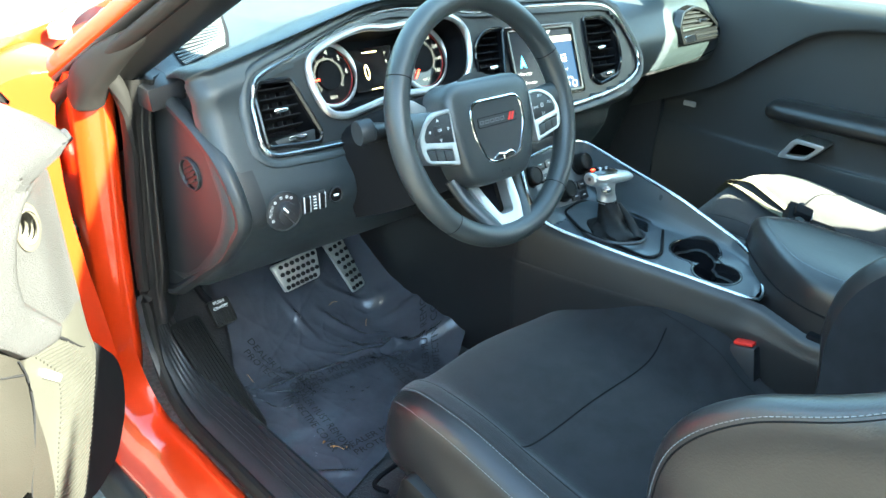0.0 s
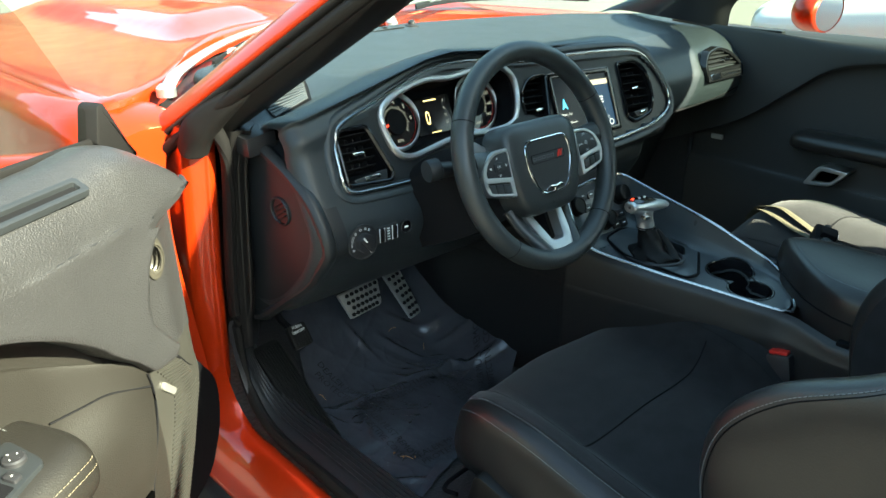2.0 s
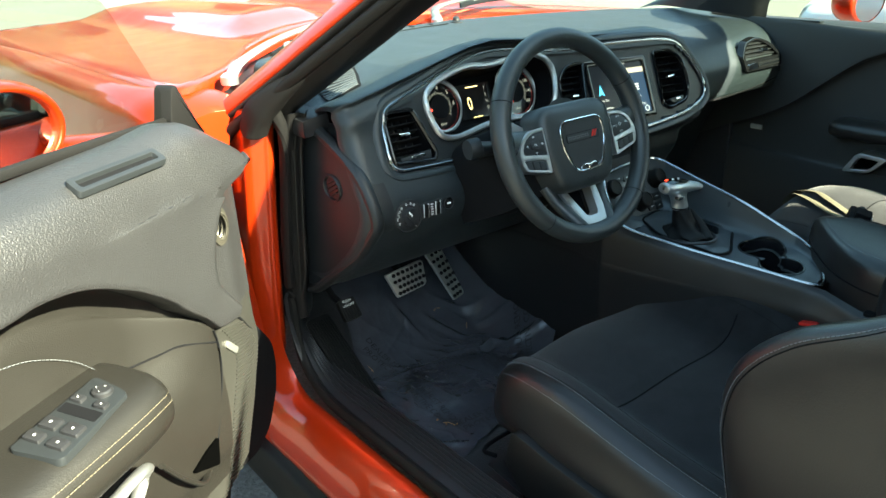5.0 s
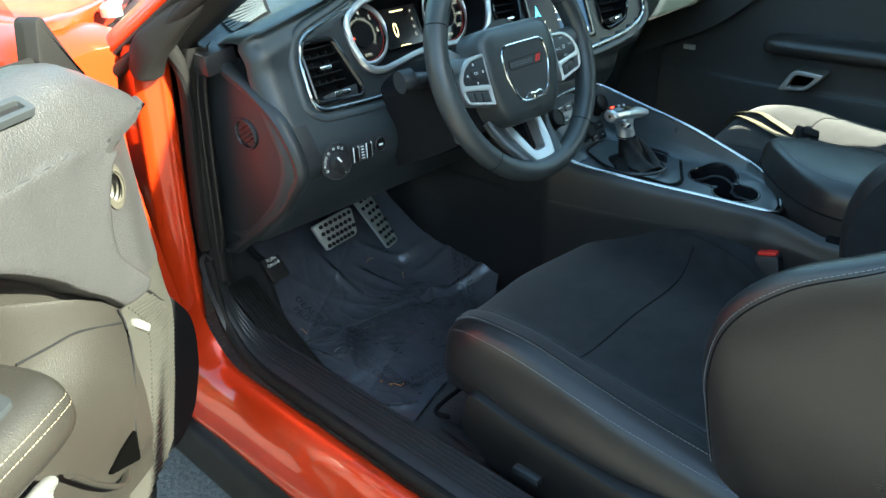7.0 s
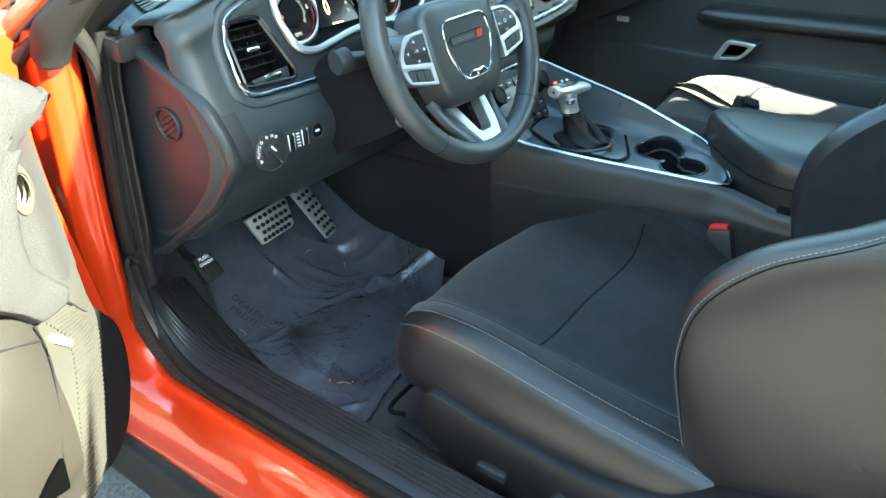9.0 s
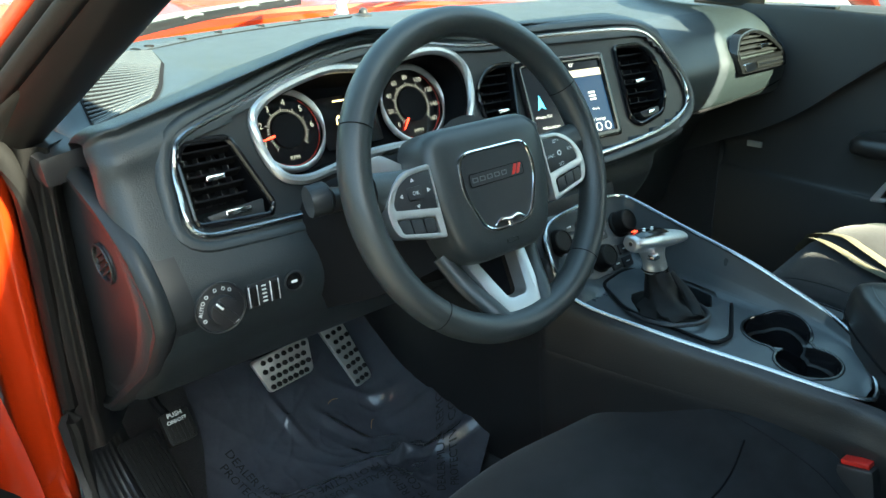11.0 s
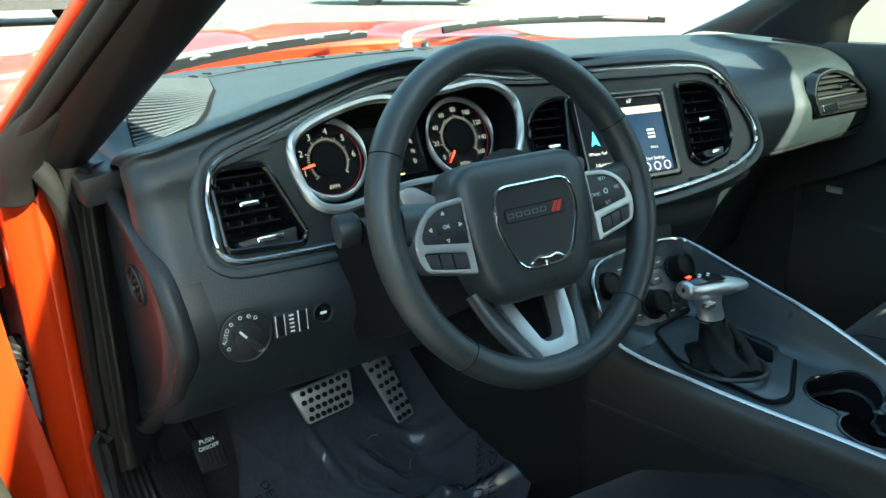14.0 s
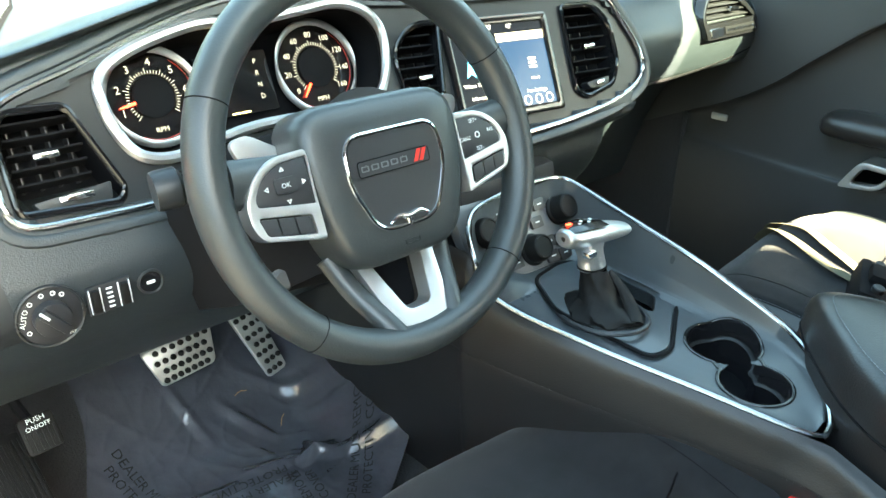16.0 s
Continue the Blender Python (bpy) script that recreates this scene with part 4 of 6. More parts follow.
# ---- car body ----
def car_body():
    t = thing("car_body", "red-orange two-door car body with its driver's door open", "car")
    # rocker and sill along the door opening
    prof = [(-.795, .378), (-.802, .384), (-.815, .383), (-.838, .368), (-.858, .335), (-.868, .300), (-.866, .284)]
    red = cr([(a, 0, b) for a, b in prof], 26)
    ys = list(np.linspace(-1.7, .28, 24))
    rows = [[(p.x, y, p.z) for p in red] for y in ys]
    # the corner where the sill turns up into the hinge pillar
    for k in range(1, 13):
        a = k / 12 * math.pi / 2
        rows.append([(p.x - .015 * (k / 12), .28 + (.103 + .05 * i / 25) * math.sin(a), p.z + .16 * (1 - math.cos(a)) * (1 - .75 * i / 25)) for i, p in enumerate(red)])
    part("sill", grid(rows), M["paint"], t, "glossy red-orange door sill")
    low = cr([(-.866, 0, .284), (-.872, 0, .276), (-.885, 0, .265), (-.888, 0, .22), (-.875, 0, .17), (-.80, 0, .15)], 16)
    part("rocker_skirt", grid([[(p.x, y, p.z) for p in low] for y in np.linspace(-1.7, .9, 20)]), M["rubber"], t, "black rocker skirt")
    # hinge pillar: faces the rear
    rows = []
    for z in np.linspace(.30, .932, 30):
        y0 = lerp(z, [.30, .42, .46, .52, .65, .75, .85, .90, 1.0], [.43, .405, .392, .386, .378, .366, .352, .346, .318])
        rows.append(cr([(-.786, y0 + .030, z), (-.788, y0 + .004, z), (-.794, y0 - .006, z), (-.804, y0 - .009, z), (-.812, y0 - .004, z), (-.824, y0 + .002, z), (-.836, y0 + .010, z), (-.842, y0 + .022, z), (-.844, y0 + .07, z - .004), (-.850, y0 + .19, z - .012)], 40))
    rows.append([p + Vector((.004, .020, .006)) for p in rows[-1]])
    rows.append([p + Vector((.010, .13, .004)) for p in rows[-2]])
    part("hinge_pillar", grid(rows), M["paint"], t, "red-orange hinge pillar")
    for z in (.80, .47):
        hg = part("hinge", box(-.866, .450, z, .040, .05, .060, .006), M["paint"], t, "painted door hinge")
        part("bolt", lathe([(.010, 0), (.010, .003), (.006, .003), (.006, .007), (.001, .007)], 6, m=Matrix.Translation((-.864, .426, z + .008)) @ pose(0, 0, 0, 90)), M["steel"], hg)
    bm = bmesh.new()
    boot = [(-.842, .440, .690), (-.856, .428, .682), (-.866, .424, .655), (-.868, .424, .620), (-.864, .430, .585), (-.858, .440, .560)]
    tube(cr(boot, 70), lambda f: .017 + .003 * math.sin(f * 95), lambda f: .017 + .003 * math.sin(f * 95), 14, bm=bm)
    part("wiring_boot", bm, M["rubber"], t, "ribbed black rubber wiring boot")
    # weather seal round the opening
    seal = cr([(-.785, -1.6, .392), (-.785, -.4, .392), (-.785, .10, .392), (-.786, .26, .400), (-.784, .338, .45), (-.782, .362, .54), (-.782, .358, .66), (-.781, .345, .76), (-.781, .330, .85), (-.788, .318, .90), (-.804, .312, .935)], 60)
    part("door_seal", tube(seal, .010, .012, 10), M["rubber"], t, "black rubber door seal")
    # windscreen pillar, swept along its outer seal: paint strip, two seals, inner cover
    edge = [(-.867 + .575 * (z - .9), .421 - 1.43 * (z - .9), z) for z in (.895, .93, .97, 1.01, 1.05, 1.10, 1.15, 1.20)]
    path = cr(edge + [(-.652, -.13, 1.272), (-.617, -.30, 1.328), (-.595, -.60, 1.362), (-.595, -1.3, 1.335)], 70)
    def sweep(section, n, first=0):
        rows, fine = [], cr([(a, b, 0) for a, b in section], n)
        for k in range(first, len(path)):
            d = (path[min(k + 1, len(path) - 1)] - path[max(k - 1, 0)]).normalized()
            out = d.cross(Vector((0, 0, 1))).normalized()
            over = out.cross(d)
            rows.append([path[k] + out * q.x + over * q.y for q in fine])
        return grid(rows)
    part("pillar_paint", sweep([(-.038, .028), (-.030, .030), (-.0187, .0262), (-.007, .017), (.001, .005), (.001, -.001), (-.006, -.004)], 26, 1), M["paint"], t, "red-orange windscreen pillar")
    part("pillar_seal", sweep([(-.009, .001), (-.002, -.001), (-.001, -.0045), (-.005, -.0085), (-.0125, -.0105), (-.020, -.010)], 20, 2), M["seal"], t, "grey-black rubber window seal")
    part("pillar_seal", sweep([(-.020, -.008), (-.0125, -.0125), (-.004, -.014), (.0035, -.019), (.0045, -.026), (-.001, -.033), (-.008, -.0335), (-.014, -.032)], 28), M["rubber"], t, "black rubber window seal")
    part("pillar_cover", sweep([(-.006, -.028), (-.014, -.0355), (-.040, -.0475), (-.066, -.052), (-.080, -.044), (-.084, -.015), (-.062, .015), (-.036, .026)], 34), M["darktrim"], t, "black inner pillar cover")
    foot = cr([(-.776, .232, 1.003), (-.800, .283, .970), (-.817, .326, .935), (-.823, .348, .905), (-.822, .356, .884)], 30)
    girth = lambda f: min(1, math.sqrt(max(.02, (1 - f) * 7)), math.sqrt(max(.02, f * 2)))
    part("pillar_foot", tube(foot, lambda f: .021 * girth(f), lambda f: .026 * girth(f), 20, power=.75), M["rubber"], t, "rubber foot of the window seal")
    # jamb cover between seal and dash end, with its ridge
    jamb = []
    for z in np.linspace(.515, .925, 16):
        yb = lerp(z, [.515, .555, .62, .75, .86, .925], [.362, .362, .352, .340, .326, .300])
        rg = .010 * smooth(.55, .62, z)
        jamb.append([(-.784, yb + .02, z), (-.780, yb + .004, z), (-.770, yb + .001, z), (-.763, yb + .001, z), (-.759, yb - rg, z), (-.754, yb - rg, z), (-.750, yb + .002, z), (-.742, yb + .010, z), (-.725, yb + .03, z), (-.70, yb + .07, z)])
    part("jamb_cover", loft(jamb, 30, 44), M["darktrim"], t, "black plastic jamb cover")
    part("jamb_cap", box(0, 0, 0, .056, .110, .034, .007, Matrix.Translation((-.745, .338, .908)) @ pose(0, 0, 0, 6, -8, 4)), M["plastic"], t, "black cap over the jamb")
    # ribbed scuff plate
    sc = [(-.782, .380), (-.775, .392), (-.762, .394)]
    for i in range(6):
        x = -.757 + .0095 * i
        sc += [(x, .3935 - .0012 * i), (x + .002, .389 - .0012 * i), (x + .0055, .389 - .0012 * i), (x + .0075, .3935 - .0012 * i)]
    sc += [(-.699, .384), (-.688, .372), (-.682, .33), (-.68, .29)]
    rows = [[(a, y, b) for a, b in sc] for y in np.linspace(-1.2, .24, 16)]
    for k in range(1, 11):
        a = k / 10 * math.pi / 2
        rows.append([(x - .02 * (k / 10), .24 + (.115 + .13 * (i / len(sc))) * math.sin(a), z + (.19 - .05 * i / len(sc)) * (1 - math.cos(a))) for i, (x, z) in enumerate(sc)])
    part("scuff_plate", grid(rows), M["plastic"], t, "ribbed black scuff plate")
    # bonnet, wings and front
    back = lambda h: lerp(h, [0, .16, .32, .45, .56, .66, .73, .80, .84, .868], [1.05, 1.03, .97, .89, .78, .63, .53, .465, .44, .45])
    def crown(h, y):
        """Height of the bonnet h metres off the centre line."""
        f = max(0.0, (y - .45) / 2.15)
        z = .996 - .030 * (h / .87) ** 2 - .045 * f - .10 * smooth(.80, 1.0, f)
        swell = smooth(.54, .42, h) * smooth(.10, .22, h) if h < .60 else 0.0
        return z + .038 * swell * smooth(.02, .20, y - back(h)) * (1 - smooth(.70, .95, f)) + .010 * smooth(.60, .30, h)
    hs = [0, .05, .10, .14, .18, .22, .28, .34, .40, .44, .48, .52, .56, .60, .66, .72, .77, .81, .84, .858, .868, .872, .873]
    drop = lambda h: lerp(h, [.84, .858, .868, .872, .873], [0, .002, .008, .016, .040])
    rows = []
    for k in range(44):
        f = max(0.0, (k - 3) / 40)
        row = []
        for h in [-q for q in hs[:0:-1]] + hs:
            g = abs(h)
            y0 = back(g)
            lip = (.040, .012, .003, 0)[k] if k < 4 else 0
            y = y0 + (2.60 - .25 * (g / .87) ** 2 - y0) * f ** 1.15 + (.010, .001, .006, .014)[min(k, 3)] * (1 - f)
            row.append((-.05 + h, y, crown(g, y) - drop(g) - lip))
        rows.append(row)
    part("bonnet", grid(rows), M["paint"], t, "red-orange bonnet with raised scoops")
    for s in (-1, 1):
        rows = []
        for y in [.384, .385, .40, .43, .46, .50, .54] + list(np.linspace(.60, 2.70, 26)):
            ze = lerp(y, [.325, .335, .36, .40, .46, .60, 1.4, 2.2, 2.7], [.872, .893, .915, .938, .955, .958, .945, .915, .80])
            xi = lerp(y, [.325, .36, .42, .50, .56], [.790, .770, .765, .800, .872])
            wd = lerp(y, [.325, .36, .44, .60, 2.0, 2.7], [.83, .86, .915, .930, .935, .82])
            inner = .035 if y < .58 else .03
            if y < .3845:
                xi, wd = .78, .79
            rows.append(cr([(-.05 + s * (xi - .006), y, ze - inner), (-.05 + s * (xi - .002), y, ze - .010), (-.05 + s * (xi + .006), y, ze - .001), (-.05 + s * (xi * .45 + wd * .55), y, ze + .001), (-.05 + s * wd, y, ze - .016), (-.05 + s * (wd + .016), y, ze - .06),
                            (-.05 + s * (wd + .020), y, ze - .20), (-.05 + s * (wd - .005), y, .50), (-.05 + s * (wd - .02), y, .26)], 46))
        part("wing", grid(rows), M["paint"], t, "red-orange front wing")
        for yy in (2.05, -1.35):
            wh = part("wheel", lathe([(.20, -.10), (.31, -.11), (.335, -.09), (.335, .09), (.31, .11), (.22, .11), (.21, .06), (.05, .05), (.01, .05)], 40, m=Matrix.Translation((-.05 + s * .78, yy, .335)) @ pose(0, 0, 0, 0, 90 * s)), M["rubber"], t)
    part("nose", loft([[(-.82, 2.55, .80), (-.05, 2.80, .82), (.72, 2.55, .80)], [(-.84, 2.58, .60), (-.05, 2.86, .60), (.74, 2.58, .60)], [(-.82, 2.55, .25), (-.05, 2.8, .22), (.72, 2.55, .25)]], 8, 20), M["paint"], t)
    # cowl with wipers
    cow = [[(-.80, .44, .920), (-.55, .66, .955), (-.05, .81, .966), (.45, .66, .955), (.70, .44, .920)], [(-.84, .55, .915), (-.55, .92, .93), (-.05, 1.12, .945), (.45, .92, .93), (.74, .55, .915)]]
    part("cowl", loft(cow, 6, 40), M["plastic"], t, "black plastic cowl")
    for pts in (((-.80, .475, .968), (-.74, .54, .985), (-.56, .715, .998), (-.34, .86, 1.008), (-.08, .985, 1.014)), ((-.02, .84, .985), (.06, .93, 1.010), (.26, .955, 1.024), (.48, .86, 1.026), (.62, .74, 1.020))):
        path = cr(pts, 40)
        wp = part("wiper_arm", tube(path, lambda f: .013 - .006 * f, .006, 8), M["wiper"], t, "sunlit grey wiper arm")
        part("wiper_pivot", lathe([(.016, 0), (.016, .014), (.010, .020), (.001, .020)], 18, m=Matrix.Translation(Vector(pts[0]) - Vector((0, 0, .012)))), M["satin"], wp, "silver pivot cap")
        blade = [p + Vector((.030, -.030, -.004)) for p in path[12:]]
        part("wiper_blade", tube(blade, .004, .009, 6), M["rubber"], wp)
        for k in (3, 8, 14, 20, 25):
            a, b = blade[k], blade[min(len(blade) - 1, k + 2)]
            part("claw", tube([a + Vector((0, 0, .004)), (a + b) / 2 + Vector((0, 0, .007)), b + Vector((0, 0, .004))], .005, .003, 6), M["wiper"], wp)
    # windscreen and its black border
    base = cr([(-.785, .50, .940), (-.55, .685, .978), (-.05, .83, .992), (.45, .685, .978), (.685, .50, .940)], 30)
    head = cr([(-.58, -.32, 1.322), (-.40, -.30, 1.345), (-.05, -.27, 1.36), (.30, -.30, 1.345), (.56, -.36, 1.305)], 30)
    rows = [[a.lerp(b, f) + Vector((0, 0, .035 * math.sin(math.pi * f))) for a, b in zip(base, head)] for f in np.linspace(0, 1, 12)]
    ws = part("windscreen", grid(rows), M["glass"], t, "clear laminated windscreen")
    ws.visible_shadow = False
    # roof with headliner; unseen, its two sides narrowed unevenly to steer the sunlight
    rows = []
    for y in np.linspace(-.27, -1.9, 16):
        f = (-.27 - y) / 1.63
        z = 1.365 + .02 * math.sin(f * 2.6) - .10 * f * f
        rows.append([(-.05 + x * (.54 if x < 0 else .575 - .10 * smooth(.2, .7, f)), y - .09 * x * x * (1 - f), z - .055 * x * x) for x in np.linspace(-1, 1, 15)])
    part("roof", grid([[(a, b, c + .03) for a, b, c in r] for r in rows]), M["paint"], t)
    part("headliner", grid(rows), M["headliner"], t, "light grey fabric headliner")
    # passenger side pillars and rear shell
    rp = [[(.69, .70, .975), (.660, .60, .990), (.632, .44, .985), (.640, .32, .975), (.668, .265, .965)], [(.665, .50, 1.055), (.640, .47, 1.058), (.606, .36, 1.062), (.622, .27, 1.055), (.655, .235, 1.045)],
          [(.62, .25, 1.175), (.598, .23, 1.178), (.572, .16, 1.182), (.590, .09, 1.178), (.622, .06, 1.17)], [(.57, -.12, 1.315), (.552, -.14, 1.312), (.530, -.19, 1.308), (.548, -.26, 1.30), (.578, -.29, 1.295)], [(.54, -.5, 1.37), (.52, -.5, 1.362), (.50, -.5, 1.35), (.51, -.5, 1.335), (.545, -.5, 1.325)], [(.48, -1.4, 1.345), (.46, -1.4, 1.338), (.44, -1.4, 1.33), (.45, -1.4, 1.315), (.48, -1.4, 1.305)]]
    part("pillar_cover", loft(rp, 60, 26), M["plastic"], t, "broad black inner windscreen pillar cover")
    part("pillar_cover", loft([[(-.80, -.86, .30), (-.80, -1.8, .30)], [(-.80, -.86, .93), (-.80, -1.8, .93)], [(-.66, -.95, 1.31), (-.64, -1.8, 1.25)]], 10, 4), M["plastic"], t)
    part("rear_shell", loft([[(-.8, -1.75, .2), (.7, -1.75, .2)], [(-.8, -1.75, .95), (.7, -1.75, .95)]], 4, 4), M["carpet"], t)
    for s in (-1, 1):
        rows = []
        for y in np.linspace(-.90, -2.62, 24):
            f = (-.90 - y) / 1.72
            w = .905 + .035 * math.sin(math.pi * min(1, f * 1.3)) - .12 * smooth(.8, 1.0, f)
            zt = .945 + .045 * smooth(.1, .6, f) - .04 * smooth(.85, 1, f)
            rows.append(cr([(-.05 + s * .70, y, zt + .02), (-.05 + s * (w - .06), y, zt), (-.05 + s * w, y, zt - .06), (-.05 + s * (w + .012), y, .72), (-.05 + s * (w - .01), y, .50), (-.05 + s * (w - .03), y, .26)], 26))
        part("rear_quarter", grid(rows), M["paint"], t, "red-orange rear quarter panel")
    deck = [[(-.05 + x * .72, y, z - .03 * x * x) for x in np.linspace(-1, 1, 9)] for y, z in ((-2.18, 1.005), (-2.4, 1.01), (-2.60, 1.0), (-2.68, .93), (-2.70, .70), (-2.66, .30))]
    part("boot_lid", loft(deck, 20, 16), M["paint"], t, "red-orange boot lid and tail")
    rg = part("rear_window", loft([[(-.60, -1.88, 1.24), (-.05, -1.90, 1.285), (.50, -1.88, 1.24)], [(-.68, -2.20, 1.00), (-.05, -2.22, 1.02), (.58, -2.20, 1.00)]], 8, 16), M["gloss"], t, "dark rear window")
    part("rear_seat", box(-.05, -1.25, .50, 1.3, .5, .30, .06), M["leather"], t)
    part("rear_backrest", box(-.05, -1.55, .78, 1.3, .2, .5, .06), M["leather"], t)
    return t


car_body()


# ---- floor ----
def cabin_floor():
    rows = []
    for y in np.linspace(-1.7, .95, 60):
        z = .300 + .34 * smooth(.38, .85, y)
        rows.append([(x, y, z + .02 * smooth(-.27, -.19, x) - .004 * math.sin(9 * x)) for x in np.linspace(-.70, .66, 40)])
    ob = part("floor", grid(rows), M["carpet"])
    tagged(ob, "dark grey cabin carpet", "floor", kind="structure")
    ob = part("wall_front", box(0, .90, .56, 1.4, .05, .60, .01), M["deep"])
    tagged(ob, "dark firewall behind the pedals", "wall", kind="structure")
    ob = part("wall_right", box(.668, .62, .56, .03, .60, .62, .01), M["carpet"])
    tagged(ob, "dark carpeted side of the passenger footwell", "wall", kind="structure")


cabin_floor()


def floor_film():
    """A clear protective film laid over the mat, with a printed notice round a square."""
    def at(x, y, d=0.0):
        v = Vector((x, y, 0))
        crest = lambda f, s: 1 - abs(noise.noise(v * f + Vector((s, 2 * s, s)))) * 2
        w = noise.noise(Vector((x * 7, y * 7, 3))) * .005
        calm = smooth(.07, .16, math.hypot(x + .478, y - .195))      # flatter under the printed square
        w += (.0012 * max(0, crest(7, 3.1)) ** 9 + .0012 * max(0, crest(16, 8.7)) ** 9) * (.35 + .65 * calm) + .0003 * noise.noise(v * 70)
        for ang, fx, fy, seed, high, k in ((.5, 1.2, 9, 1.7, .0026, 9), (-.9, 1.5, 12, 6.1, .0020, 9), (1.7, 1.8, 15, 9.4, .0016, 9)):
            c, q = math.cos(ang), math.sin(ang)
            r = noise.noise(Vector(((c * x + q * y) * fx + seed, (c * y - q * x) * fy, seed)))
            w += high * max(0, 1 - 2.0 * abs(r)) ** k * (.4 + .6 * smooth(.05, .30, y)) * (.4 + .6 * calm)
        for x0, y0, x1, y1, high, wide in ((-.34, .31, -.18, .20, .010, .016), (-.60, .345, -.40, .305, .006, .012), (-.44, .33, -.33, .30, .008, .014), (-.40, .47, -.34, .36, .009, .013), (-.36, .50, -.22, .38, .008, .014),
                                           (-.66, .11, -.60, .055, .005, .010), (-.62, .20, -.56, .31, .004, .010), (-.30, .40, -.20, .30, .008, .012), (-.46, .52, -.43, .40, .008, .012)):
            dx, dy = x1 - x0, y1 - y0
            f = ((x - x0) * dx + (y - y0) * dy) / (dx * dx + dy * dy)
            far = abs((x - x0) * dy - (y - y0) * dx) / math.hypot(dx, dy)
            w += high * max(0, 1 - far / wide) * max(0, 1 - (2 * f - 1) ** 2)
        star = math.hypot((x + .318) * 1.0, (y - .305) * 1.7)
        w += .016 * max(0, 1 - star / .034 * (1 + .35 * math.sin(3 * math.atan2(y - .305, x + .318))))
        z = .314 + .34 * smooth(.38, .85, y + .02) + .16 * smooth(-.30, -.16, x) * smooth(-.1, .5, y) + w
        return Vector((x, y, z + d))
    rows = []
    for j in range(200):
        f = j / 199
        y = .03 + .56 * f
        x0 = lerp(f, [0, .05, .35, .7, 1], [-.650, -.672, -.662, -.61, -.57]) + .008 * math.sin(f * 17)
        x1 = lerp(f, [0, .06, .3, 1], [-.56, -.40, -.168, -.150]) + .006 * math.sin(f * 23)
        rows.append([at(x0 + (x1 - x0) * i / 179, y + .03 * (1 - f) * (i / 179)) for i in range(180)])
    t = thing("floor_film", "crinkled clear plastic film with a printed notice on the driver's mat", "floor cover")
    part("film_sheet", grid(rows), M["film"], t, "crinkled glossy clear film")
    bm = bmesh.new()
    for c, ang in ((Vector((-.478, .195)), -8), (Vector((-.450, .375)), 12), (Vector((-.345, .315)), 50)):
        for k in range(4):
            rot = Matrix.Rotation(radians(90 * k + ang), 2)
            for body, off in (("DEALER MUST REMOVE", -.092), ("PROTECTIVE COVER", -.113)):
                if ang > 0 and k != (3 if ang < 20 else 0):
                    continue
                def put(x, y, d, rot=rot, off=off, c=c):
                    p = c + rot @ Vector((x, y + off))
                    return at(p.x, p.y, .0045)
                text(body, .0195, put, bm)
    ob = part("notice", bm, M["ink"], t, "black printed notice")
    ob["kind"] = "stuff"
    m = thing("floor_mat", "black carpet mat under the plastic film", "floor mat")
    part("mat_sheet", grid([[(x, y, .304 + .34 * smooth(.38, .85, y)) for x in np.linspace(-.655, -.22, 10)] for y in np.linspace(-.02, .52, 14)]), M["carpet"], m)
    rng = random.Random(4)
    brown = mat("dry_leaf", (.30, .12, .03), .8)
    for i, (x, y) in enumerate(((-.60, .13), (-.585, .115), (-.605, .15))):
        r = rng.uniform(.0015, .003)
        bits = [Vector((r * k * math.cos(a), r * .5 * math.sin(a) * k, .002 * math.sin(3 * a))) for a, k in ((j * math.pi / 4, rng.uniform(.6, 1.1)) for j in range(8))]
        o = at(x, y, .006)
        bmq = bmesh.new()
        va, vb = [bmq.verts.new(o + q) for q in bits], [bmq.verts.new(o + q - Vector((0, 0, .0012))) for q in bits]
        bmq.faces.new(va), bmq.faces.new(vb[::-1])
        for j in range(8):
            bmq.faces.new((va[j], vb[j], vb[(j + 1) % 8], va[(j + 1) % 8]))
        lf = part("leaf_bit", bmq, brown)
        tagged(lf, "small dry brown leaf fragment on the plastic film", "leaf", "leaf fragments on the film")


def straws():
    """Thin dry straws scattered on the film."""
    rng = random.Random(12)
    gold = mat("dry_straw", (.45, .20, .05), .5)
    for x, y, z in ((-.62, .355, .345), (-.445, .470, .358), (-.36, .45, .362), (-.33, .375, .338), (-.60, .12, .322)):
        a, n = rng.uniform(0, 3.1), rng.uniform(.008, .015)
        pts = [(x - n * math.cos(a), y - n * math.sin(a), z), (x, y + .002, z + .003), (x + n * math.cos(a), y + n * math.sin(a), z + .001)]
        ob = part("dry_straw", tube(cr(pts, 6), .0005, sides=5), gold)
        tagged(ob, "thin dry golden straw on the plastic film", "straw", "straws on the film")


floor_film()
straws()


